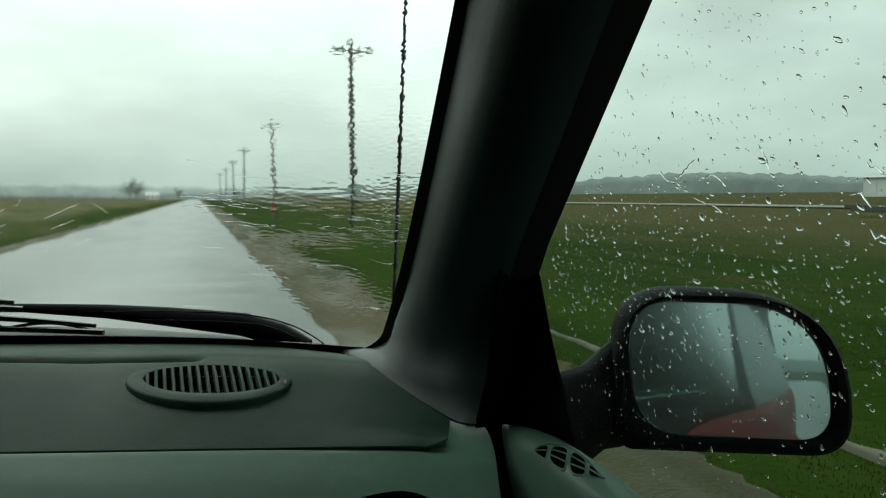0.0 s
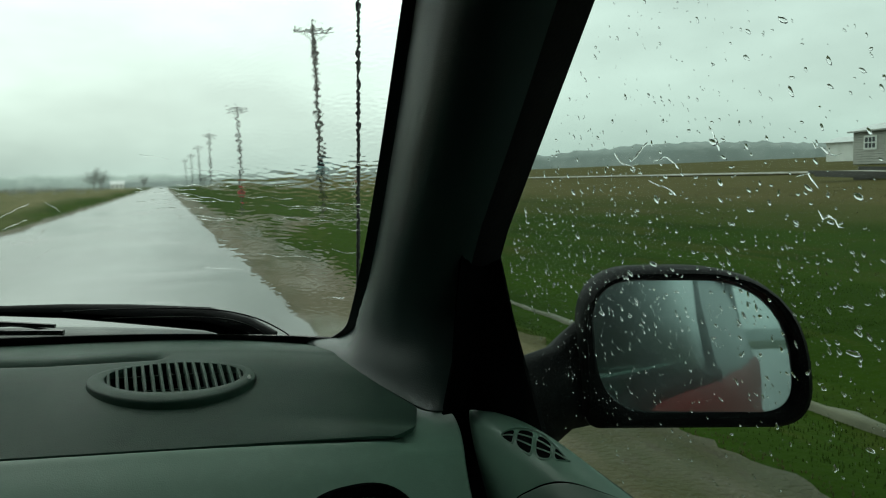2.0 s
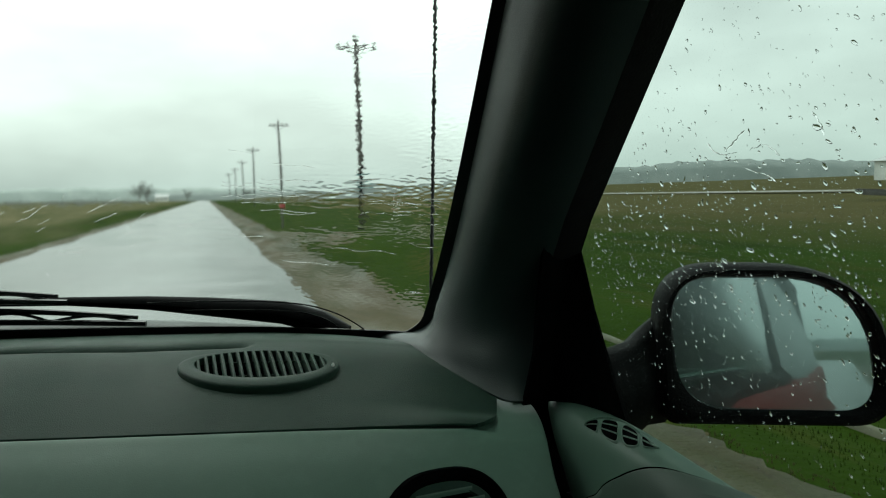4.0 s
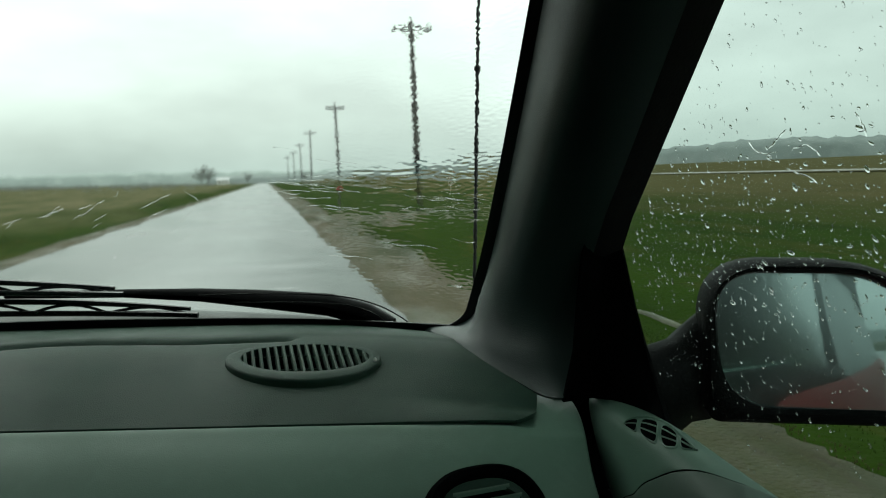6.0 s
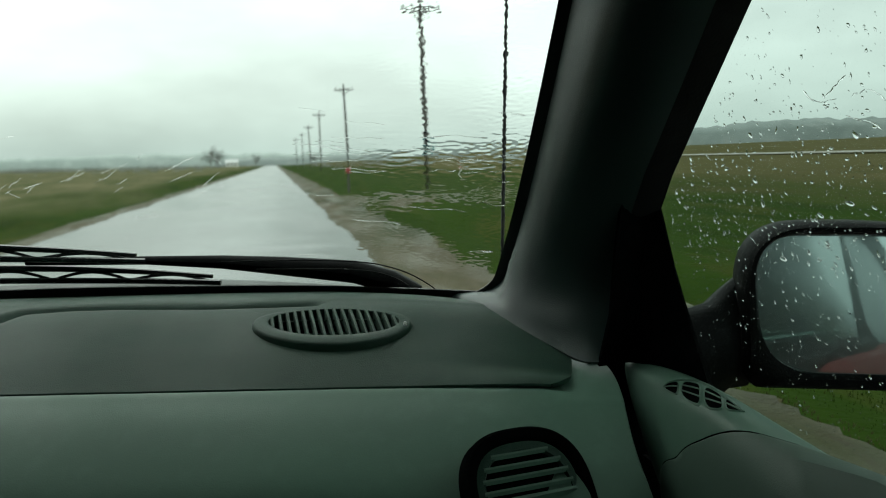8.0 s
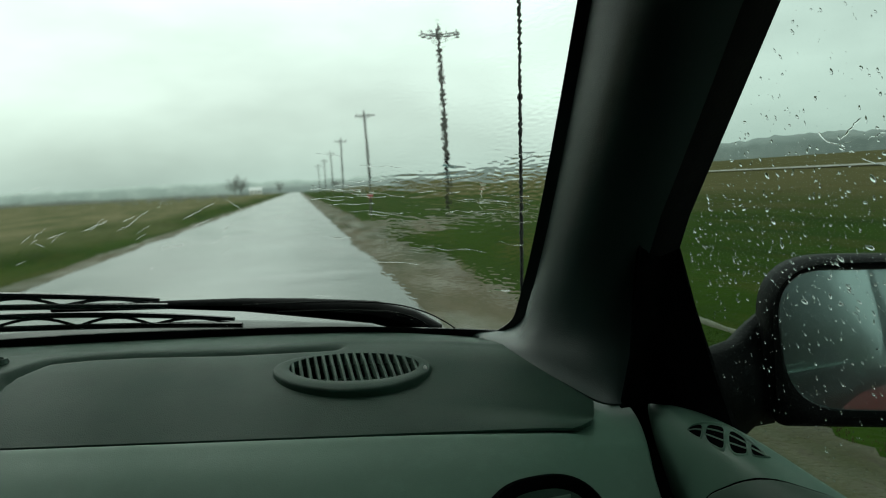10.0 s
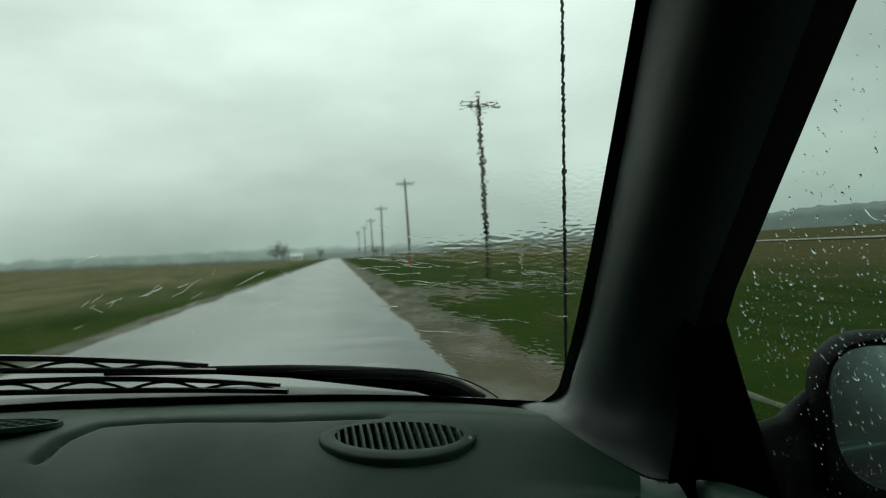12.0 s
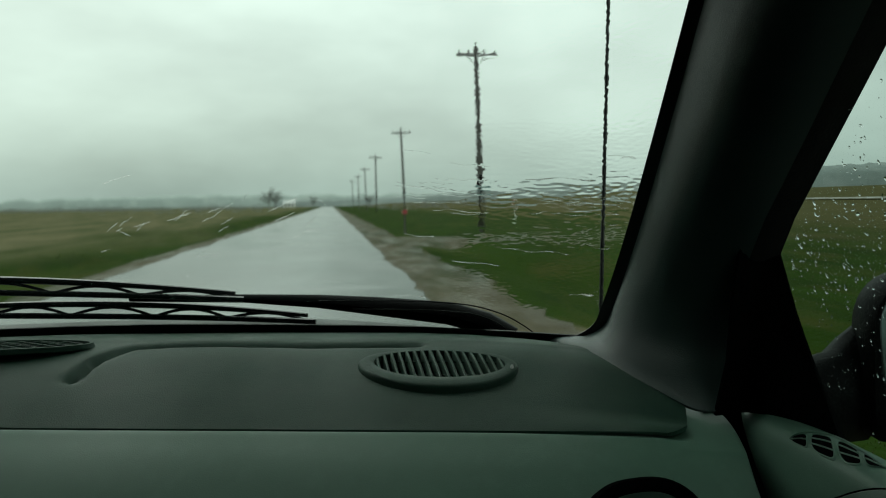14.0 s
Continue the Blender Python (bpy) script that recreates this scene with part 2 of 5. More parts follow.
# Rain haze is put into both woods colours, paler for the farther one.
M_WOODS = material("haze_pale_woods", (0.185, 0.215, 0.205), 0.95, spots=[((0.140, 0.165, 0.156), 0.4, 0.65, 0.02), ((0.215, 0.24, 0.228), 0.5, 0.7, 0.07)])
M_FARWOODS = material("haze_grey_treeline", (0.30, 0.345, 0.325), 0.95, spots=[((0.25, 0.295, 0.275), 0.4, 0.65, 0.02), ((0.34, 0.38, 0.36), 0.5, 0.7, 0.07)])
# Twig colour holds the rain haze that pales far trees and scrub.
M_LEAF = material("haze_pale_twigs", (0.22, 0.235, 0.22), 0.9, spots=[((0.15, 0.16, 0.145), 0.4, 0.7, 0.8)])
M_SIGNRED = material("faded_red_enamel", (0.35, 0.05, 0.05), 0.45, spots=[((0.28, 0.04, 0.04), 0.4, 0.7, 5.0)])
M_SIGNTEAL = material("teal_sign_sheet", (0.02, 0.16, 0.17), 0.4, spots=[((0.02, 0.12, 0.13), 0.4, 0.7, 5.0)])
M_PUDDLE = material("ditch_water", (0.05, 0.055, 0.03), 0.5, spots=[((0.10, 0.10, 0.065), 0.4, 0.7, 1.5)], spec=0.12, bump=0.05, bump_scale=6)


def brown_beyond(m, near, far, brown, dark):
    """Old brown growth takes over from the green verge away from the road, with a ragged border."""
    nt = m.node_tree
    N, L = nt.nodes, nt.links
    shader = next(n for n in N if n.type == "BSDF_PRINCIPLED")
    green = shader.inputs["Base Color"].links[0].from_socket
    geo, sep = N.new("ShaderNodeNewGeometry"), N.new("ShaderNodeSeparateXYZ")
    L.new(geo.outputs["Position"], sep.inputs[0])
    off, size = N.new("ShaderNodeMath"), N.new("ShaderNodeMath")
    off.operation, off.inputs[1].default_value = "ADD", 1.6
    size.operation = "ABSOLUTE"
    L.new(sep.outputs["X"], off.inputs[0])
    L.new(off.outputs[0], size.inputs[0])
    rag, wide = N.new("ShaderNodeTexNoise"), N.new("ShaderNodeMapping")
    wide.inputs["Scale"].default_value = (1.0, 0.35, 1.0)
    L.new(geo.outputs["Position"], wide.inputs[0])
    L.new(wide.outputs[0], rag.inputs["Vector"])
    rag.inputs["Scale"].default_value, rag.inputs["Detail"].default_value = 0.14, 6.0
    total = N.new("ShaderNodeMath")
    total.operation, total.inputs[1].default_value = "MULTIPLY_ADD", 16.0
    L.new(rag.outputs["Fac"], total.inputs[0])
    L.new(size.outputs[0], total.inputs[2])
    band = N.new("ShaderNodeMapRange")
    band.inputs["From Min"].default_value, band.inputs["From Max"].default_value = near + 8, far + 8
    L.new(total.outputs[0], band.inputs["Value"])
    tone, pick = N.new("ShaderNodeTexNoise"), N.new("ShaderNodeMixRGB")
    tone.inputs["Scale"].default_value, tone.inputs["Detail"].default_value = 0.9, 6.0
    L.new(wide.outputs[0], tone.inputs["Vector"])
    pick.inputs[1].default_value, pick.inputs[2].default_value = (*brown, 1), (*dark, 1)
    L.new(tone.outputs["Fac"], pick.inputs[0])
    mix = N.new("ShaderNodeMixRGB")
    L.new(band.outputs[0], mix.inputs[0])
    L.new(green, mix.inputs[1])
    L.new(pick.outputs[0], mix.inputs[2])
    L.new(mix.outputs[0], shader.inputs["Base Color"])


brown_beyond(M_GROUND, 15.5, 27.0, (0.098, 0.080, 0.036), (0.042, 0.048, 0.015))


def hazed_straw_west(m, edge, straw):
    """Mottled brownish straw on the plain beyond the road, paled for rain haze."""
    nt = m.node_tree
    N, L = nt.nodes, nt.links
    shader = next(n for n in N if n.type == "BSDF_PRINCIPLED")
    before = shader.inputs["Base Color"].links[0].from_socket
    geo, sep = N.new("ShaderNodeNewGeometry"), N.new("ShaderNodeSeparateXYZ")
    L.new(geo.outputs["Position"], sep.inputs[0])
    rag, wide, total = N.new("ShaderNodeTexNoise"), N.new("ShaderNodeMapping"), N.new("ShaderNodeMath")
    wide.inputs["Scale"].default_value = (1.0, 0.2, 1.0)
    L.new(geo.outputs["Position"], wide.inputs[0])
    L.new(wide.outputs[0], rag.inputs["Vector"])
    rag.inputs["Scale"].default_value, rag.inputs["Detail"].default_value = 0.16, 6.0
    total.operation, total.inputs[1].default_value = "MULTIPLY_ADD", 14.0
    L.new(rag.outputs["Fac"], total.inputs[0])
    L.new(sep.outputs["X"], total.inputs[2])
    band, mix = N.new("ShaderNodeMapRange"), N.new("ShaderNodeMixRGB")
    band.inputs["From Min"].default_value, band.inputs["From Max"].default_value = edge + 9, edge + 3
    L.new(total.outputs[0], band.inputs["Value"])
    L.new(band.outputs[0], mix.inputs[0])
    L.new(before, mix.inputs[1])
    tone, pick = N.new("ShaderNodeTexNoise"), N.new("ShaderNodeMixRGB")
    tone.inputs["Scale"].default_value, tone.inputs["Detail"].default_value = 0.35, 8.0
    tone.inputs["Roughness"].default_value = 0.7
    spread = N.new("ShaderNodeMapRange")
    spread.inputs["From Min"].default_value, spread.inputs["From Max"].default_value = 0.38, 0.62
    L.new(wide.outputs[0], tone.inputs["Vector"])
    L.new(tone.outputs["Fac"], spread.inputs["Value"])
    pick.inputs[1].default_value, pick.inputs[2].default_value = (*straw, 1), (0.042, 0.055, 0.018, 1)
    L.new(spread.outputs[0], pick.inputs[0])
    L.new(pick.outputs[0], mix.inputs[2])
    L.new(mix.outputs[0], shader.inputs["Base Color"])


# The straw tone is lighter than the field itself, with haze painted in.
hazed_straw_west(M_GROUND, -9.5, (0.135, 0.118, 0.066))

# ---------------------------------------------------------------- mesh helpers


def link(name, bm, mat, smooth=True):
    me = bpy.data.meshes.new(name)
    bmesh.ops.recalc_face_normals(bm, faces=bm.faces)
    for f in bm.faces:
        f.smooth = smooth
    bm.to_mesh(me)
    bm.free()
    me.materials.append(mat)
    if smooth:
        me.set_sharp_from_angle(angle=radians(42))
    return new(name, me)


def part(name, bm, mat, parent, label="", smooth=True):
    ob = link(name, bm, mat, smooth)
    ob.parent = parent
    if label:
        ob["label"] = label
    return ob


def thing(name, at=(0, 0, 0), label="", category="", group="", kind=""):
    ob = new(name)
    ob.empty_display_size = 0.1
    ob.location = at
    return tagged(ob, label, category, group, kind)


def curve(points, n):
    """A smooth row of n + 1 points through the given ones."""
    p = [Vector(q) for q in points]
    p = [2 * p[0] - p[1], *p, 2 * p[-1] - p[-2]]
    k, row = len(p) - 3, []
    for i in range(n + 1):
        u = min(i / n * k, k - 1e-6)
        j, f = int(u), u - int(u)
        a, b, c, d = p[j:j + 4]
        row.append(0.5 * (2 * b + (c - a) * f + (2 * a - 5 * b + 4 * c - d) * f * f + (3 * b - a - 3 * c + d) * f ** 3))
    return row


def sheet(rows, thick=0.0, closed=False):
    """A skin over rows of points; thick turns it into a shell on the side away from its normals."""
    bm = bmesh.new()
    vs = [[bm.verts.new(p) for p in row] for row in rows]
    n = len(rows[0])
    for a, b in zip(vs, vs[1:]):
        for j in range(n if closed else n - 1):
            bm.faces.new((a[j], a[(j + 1) % n], b[(j + 1) % n], b[j]))
    if thick:
        bmesh.ops.recalc_face_normals(bm, faces=bm.faces)
        bmesh.ops.solidify(bm, geom=bm.faces[:], thickness=thick)
    return bm


def tube(points, radii, sides=8, flat=1.0, up=(0, 0, 1)):
    """A round bar along the points with closed ends."""
    bm, rings = bmesh.new(), []
    pts = [Vector(p) for p in points]
    if not isinstance(radii, (list, tuple)):
        radii = [radii] * len(pts)
    for i, p in enumerate(pts):
        d = (pts[min(i + 1, len(pts) - 1)] - pts[max(i - 1, 0)]).normalized()
        s = d.cross(Vector(up))
        s = s.normalized() if s.length > 1e-4 else Vector((1, 0, 0))
        t = s.cross(d)
        rings.append([bm.verts.new(p + radii[i] * (math.cos(a) * s + flat * math.sin(a) * t)) for a in (2 * math.pi * k / sides for k in range(sides))])
    for a, b in zip(rings, rings[1:]):
        for j in range(sides):
            bm.faces.new((a[j], a[(j + 1) % sides], b[(j + 1) % sides], b[j]))
    bm.faces.new(rings[0]), bm.faces.new(rings[-1])
    return bm


def box(size, at=(0, 0, 0), bevel=0.0, turn=None):
    bm = bmesh.new()
    bmesh.ops.create_cube(bm, size=1.0)
    bmesh.ops.scale(bm, vec=size, verts=bm.verts)
    if bevel:
        bmesh.ops.bevel(bm, geom=bm.edges[:], offset=bevel, segments=2, affect="EDGES")
    if turn is not None:
        bmesh.ops.transform(bm, matrix=turn, verts=bm.verts)
    bmesh.ops.translate(bm, vec=at, verts=bm.verts)
    return bm


def joined(*bms):
    bm = bms[0]
    for other in bms[1:]:
        me = bpy.data.meshes.new("joint")
        other.to_mesh(me)
        other.free()
        bm.from_mesh(me)
        bpy.data.meshes.remove(me)
    return bm


def raw(name, verts, faces, mat, smooth=False):
    me = bpy.data.meshes.new(name)
    me.from_pydata(verts, [], faces)
    me.materials.append(mat)
    if smooth:
        me.polygons.foreach_set("use_smooth", [True] * len(me.polygons))
    me.update()
    return new(name, me)


def smoothstep(a, b, x):
    u = min(1.0, max(0.0, (x - a) / (b - a)))
    return u * u * (3 - 2 * u)


# ---------------------------------------------------------------- the land


def land(x, y):
    """Height of the ground: level by the road, a shallow ditch, fields that climb."""
    z = -0.03
    z -= 0.22 * math.exp(-((x - 4.6) / 1.0) ** 2) + 0.25 * math.exp(-((x + 7.5) / 1.2) ** 2)
    z += 2.0 * smoothstep(10, 60, x) + 5.0 * smoothstep(60, 320, x) + 0.8 * smoothstep(-30, -250, x)
    return z


xs = sorted({-3000, -1200, -600, -300, -150, -80, -50, -30, -20, -15, 320, 450, 700, 1200, 3000, *[-12 + 0.5 * i for i in range(15)], -5.2, -4.4, 1.2, *[2.0 + 0.4 * i for i in range(12)], 7.5, 9, 12, 16, 20, 26, 32, 40, 50, 62, 80, 105, 140, 190, 250})
ys = [-400, -100, -40, -15, -5, 0, 3, 6, 9, 12, 16, 20, 25, 30, 36, 44, 55, 70, 90, 120, 160, 220, 300, 420, 600, 1000, 1800, 3200]
gv = [(x, y, land(x, y) + (0.05 * noise.noise((x * 0.3, y * 0.2, 0)) if abs(x + 1.6) > 5 else 0)) for y in ys for x in xs]
nx = len(xs)
gf = [(r * nx + c, r * nx + c + 1, (r + 1) * nx + c + 1, (r + 1) * nx + c) for r in range(len(ys) - 1) for c in range(nx - 1)]
tagged(raw("ground", gv, gf, M_GROUND, True), "wide rain-soaked field of green and brown grass", "ground", kind="structure")


def ribbon(name, mat, left, right, y0, y1, z, step, wobble, label, category, seed):
    """A strip of ground along the road with uneven edges and thickness."""
    verts, faces, y, i = [], [], y0, 0
    while y < y1:
        a = left + wobble * noise.noise((seed, y * 0.23, 0)) + 0.4 * wobble * noise.noise((seed, y * 1.1, 3))
        b = right + wobble * noise.noise((seed + 9, y * 0.21, 0)) + 0.5 * wobble * noise.noise((seed + 9, y * 1.3, 3)) + 0.35 * wobble * noise.noise((seed + 9, y * 4.7, 6))
        verts += [(a, y, z - 0.12), (a, y, z), (0.5 * (a + b), y, z + 0.012), (b, y, z), (b, y, z - 0.12)]
        if i:
            faces += [(5 * i - 5 + k, 5 * i - 4 + k, 5 * i + 1 + k, 5 * i + k) for k in range(4)]
        i, y = i + 1, y + max(step, abs(y) * 0.03)
    return tagged(raw(name, verts, faces, mat, True), label, category, kind="structure")


ribbon("road", M_ASPHALT, -5.0, 1.45, -60, 2500, 0.0, 0.6, 0.20, "straight wet asphalt road shining with rain", "road", 1)
ribbon("shoulder_east", M_SHOULDER, 1.2, 2.85, -40, 700, -0.012, 0.12, 0.45, "muddy gravel road shoulder with wet patches", "road shoulder", 5)
ribbon("verge_dead_grass", M_VERGE, 2.35, 2.95, -8, 300, -0.03, 0.12, 0.7, "uneven strip of pale dead grass beside the shoulder", "verge", 15)
ribbon("shoulder_west", M_SHOULDER, -5.7, -4.8, -40, 700, -0.012, 0.5, 0.3, "narrow muddy gravel edge along the road", "road shoulder", 8)
ribbon("ditch_water", M_PUDDLE, 4.56, 4.64, -20, 14, -0.215, 0.2, 0.2, "thin strip of rainwater standing in the grassy ditch", "water", 12)

# a gravel driveway that leaves the road on a low bank, and a farm lane along the slope
verts, faces = [], []
for i in range(8):
    x = 1.9 + i * 1.6
    w = 1.7 + 2.6 * math.exp(-(x - 1.9) / 2.2)
    top = max(land(x, 33), -0.05) + 0.04
    for s in (-1.35, -1, 0, 1, 1.35):
        edge = abs(s) > 1.1
        verts.append((x, 33 + s * (w + 0.25 * noise.noise((x * 0.5, s * 7, 2))), land(x, 33) - 0.15 if edge else top + 0.03 * (s == 0)))
    if i:
        faces += [(5 * i - 5 + k, 5 * i - 4 + k, 5 * i + 1 + k, 5 * i + k) for k in range(4)]
tagged(raw("driveway", verts, faces, M_SHOULDER, True), "muddy gravel driveway crossing the roadside grass", "driveway", kind="structure")
verts, faces = [], []
for i in range(90):
    y = -10 + i * 3.0
    for k, x in enumerate((38.9, 39.4, 39.9)):
        x += 0.4 * noise.noise((y * 0.05, k * 3, 1))
        verts.append((x, y, land(x, y) + 0.10 + 0.08 * (k == 1)))
    if i:
        faces += [(3 * i - 3 + k, 3 * i - 2 + k, 3 * i + 1 + k, 3 * i + k) for k in range(2)]
tagged(raw("farm_lane", verts, faces, M_LANE, True), "pale gravel farm lane across the sloping field", "lane", kind="structure")


def blades(name, mat, count, box_, height, label, seed, flare=0.03):
    """Tufts of grass, three blades a tuft, as one mesh."""
    rnd = random.Random(seed)
    verts, faces = [], []
    x0, x1, y0, y1 = box_
    for _ in range(count):
        x, y = rnd.uniform(x0, x1), y0 + (y1 - y0) * rnd.random() ** 1.6
        z = land(x, y)
        grow = height * (0.5 + rnd.random()) * (1 + 0.015 * max(0, y))
        for _ in range(3):
            a, lean = rnd.uniform(0, 6.283), rnd.uniform(0.1, 0.5) * grow
            w = flare * (0.5 + rnd.random()) * (1 + 0.015 * max(0, y))
            n = len(verts)
            cx, cy = math.cos(a), math.sin(a)
            verts += [(x - w * cy, y + w * cx, z - 0.02), (x + w * cy, y - w * cx, z - 0.02), (x + lean * cx, y + lean * cy, z + grow)]
            faces.append((n, n + 1, n + 2))
    return tagged(raw(name, verts, faces, mat), label, "grass", kind="stuff")


blades("verge_grass", M_GRASS, 22000, (3.0, 9, 6, 26), 0.014, "short wet green grass beside the shoulder", 3, 0.003)
blades("verge_grass_near", M_GRASS, 10000, (2.3, 5.2, 9.0, -4.0), 0.009, "wet green tufts growing into the shoulder", 13, 0.0035)
blades("verge_straw_near", M_DRYGRASS, 9000, (1.9, 3.2, 9.0, -4.0), 0.018, "dead straw lying on the shoulder", 14, 0.005)
blades("verge_grass_far", M_GRASS, 6000, (-11, -5.8, 3, 30), 0.018, "wet green grass on the far verge", 4, 0.005)
blades("field_grass", M_DRYGRASS, 12000, (9, 30, 0, 36), 0.03, "dry brown grass on the sloping field", 5, 0.006)


# the land's far edge: low wooded rises, with rain haze mixed into their colour
def woods(name, radius, a0, a1, low, high, seed, label, mat=M_WOODS):
    verts, faces, n = [], [], 360
    for i in range(n + 1):
        a = radians(a0 + (a1 - a0) * i / n)
        h = low + (high - low) * (0.5 + 0.7 * noise.noise((seed, i * 0.022, 0))) + 2.6 * noise.noise((seed, i * 0.35, 5)) + 2.4 * noise.noise((seed, i * 1.3, 9))
        h *= 0.25 + 0.75 * min(smoothstep(0, 110, i), smoothstep(n, n - 60, i))
        for r, z in ((radius, -4), (radius + 6, h * 0.72), (radius + 30, h), (radius + 60, h * 0.5)):
            verts.append((r * math.sin(a), r * math.cos(a), z))
        if i:
            faces += [(4 * i - 4 + k, 4 * i - 3 + k, 4 * i + 1 + k, 4 * i + k) for k in range(3)]
    return tagged(raw(name, verts, faces, mat, True), label, "backdrop", kind="structure")


woods("backdrop_slope", 620, -4, 124, 13, 28, 3, "wooded ridge far behind the fields, coloured haze-grey")
woods("backdrop_level", 900, -116, 40, 9, 16, 7, "low tree line on the horizon, coloured pale haze-grey", M_FARWOODS)
woods("backdrop_rear", 700, 106, 258, 12, 24, 11, "tree line closing the plain, coloured haze-grey")


# ---------------------------------------------------------------- utility poles


def utility_pole(at):
    ob = thing("utility_pole", at, "weathered wooden utility pole with crossarm by the road", "utility pole", "poles along the road")
    h = 10.4
    part("post", tube([(0, 0, -0.8), (0.02, 0, 3), (-0.05, 0, 7), (-0.12, 0, h)], [0.17, 0.155, 0.13, 0.105], 10), M_POLE, ob)
    part("crossarm", box((2.3, 0.11, 0.13), (-0.1, -0.13, h - 0.5), 0.01), M_POLE, ob)
    for s in (-1, 1):
        part("brace", tube([(-0.1, -0.2, h - 1.15), (-0.1 + s * 0.62, -0.2, h - 0.55)], 0.022, 6), M_METAL, ob)
    for x in (-1.1, -0.55, 0.35, 0.9):
        part("insulator", tube([(x, -0.13, h - 0.44), (x, -0.13, h - 0.36), (x, -0.13, h - 0.32), (x, -0.13, h - 0.22)], [0.02, 0.05, 0.06, 0.03], 8), M_CERAMIC, ob)
    part("insulator", tube([(-0.12, 0, h), (-0.12, 0, h + 0.1), (-0.12, 0, h + 0.24)], [0.03, 0.055, 0.03], 8), M_CERAMIC, ob)
    return ob


pole = utility_pole((8.5, 45, land(8.5, 45)))
for i in range(1, 6):
    y = 45 + 50.0 * i
    copy_thing(pole, pose(8.5 + 0.3 * math.sin(i * 2.3), y, land(8.5, y), 0.8 * math.sin(i * 1.7), 1.0 * math.cos(i * 2.9), 3 * math.sin(i)))

# ---------------------------------------------------------------- the car: glass
# All of the car is laid out on its own datum, RISE above the road: x to the passenger's right, y ahead.


def base_y(x):
    """Where the windscreen meets the dash: a curve in plan that falls back towards the sides."""
    return 1.0 - 0.17 * (abs(x + 0.45) / 0.61) ** 2.6


def on_screen(x, k, off=0.0):
    """A point of the windscreen, k behind its foot, off its outer face."""
    return Vector((x, base_y(x) - k + 0.825 * off, 0.985 + 1.46 * k + 0.565 * off))


def side_x(z):
    return 0.301 + 0.065 * (z - 1.098)


car = (0, 0, RISE)
screen = thing("windshield", car, "rain-streaked car windscreen with a black printed border", "windshield", kind="structure")
rows = [[on_screen(-1.10 + 1.32 * i / 40, k) for i in range(41)] for k in (-0.01, 0.05, 0.1, 0.15, 0.22, 0.315)]
pane = part("pane", sheet(rows, 0.004), M_WINDSHIELD, screen)
pane.visible_shadow = False


def strip(inner, outer, mat, name, parent, label=""):
    return part(name, sheet([inner, [(a + b) / 2 for a, b in zip(inner, outer)], outer], 0.0015), mat, parent, label)


foot = [-1.10 + 1.31 * i / 60 for i in range(61)]
strip([on_screen(x, -0.006, -0.007) for x in foot], [on_screen(x, 0.0085 + 0.003 * smoothstep(-0.05, -0.4, x), -0.007) for x in foot], M_FRIT, "border_lower", screen, "black printed lower border")


def side_edge(k):
    """The clear glass ends here beside the pillar, with a round lower corner."""
    return 0.2035 - 0.0135 * math.exp(-max(k, 0) / 0.055) - 0.022 * max(0.0, 1 - max(0.0, k - 0.004) / 0.020) ** 2.2


rise_ = [0.004 + 0.30 * (i / 50) ** 1.4 for i in range(51)]
strip([on_screen(side_edge(k), k, -0.008) for k in rise_], [on_screen(0.222, k, -0.008) for k in rise_], M_FRIT, "border_side", screen, "black printed side border")
for bends in (((-0.10, 0.0298), (-0.07, 0.0304), (-0.012, 0.0310), (0.0385, 0.0305), (0.0754, 0.0282), (0.106, 0.0221), (0.1277, 0.0139), (0.1423, 0.0064)), ((-0.06, 0.0228), (0.0, 0.0232), (0.040, 0.0230), (0.0698, 0.0217), (0.0883, 0.0186), (0.104, 0.0136), (0.1168, 0.0064))):
    # wires of the wiper rest heater in the glass
    part("heater_wire", tube([on_screen(p.x, p.y, -0.0065) for p in curve([(x, k, 0) for x, k in bends], 40)], 0.0008, 6), M_RUBBER, screen)

# ---------------------------------------------------------------- dashboard
dash = thing("dashboard", car, "dark grey moulded dashboard with a lighter lower panel", "dashboard")


def seam_y(x):
    return 0.617 - 0.225 * max(x, -0.40)


PROFILE = [(p.x, p.y) for p in curve([(0.0, 0.950, 0), (0.05, 0.974, 0), (0.10, 0.993, 0), (0.14, 0.9995, 0), (0.18, 0.9990, 0), (0.34, 0.9800, 0)], 60)]
GROOVE = [Vector(p) for p in ((-0.329, 0.756), (-0.316, 0.783), (-0.285, 0.810), (-0.240, 0.808), (-0.193, 0.799), (-0.10, 0.772), (0.0, 0.752))]
VC, VA, VB, VS = Vector((0.0150, 0.7000)), 0.0605, 0.0280, 0.20


def oval(a, r=0.0, front=1.0):
    """A point of the speaker grille's outline, r outside it, wider towards the cabin."""
    x = (VA + r * 1.25) * math.cos(a)
    return VC.x + x, VC.y - VS * x + (VB + r * (1.0 + (front - 1.0) * max(0.0, -math.sin(a)))) * math.sin(a)


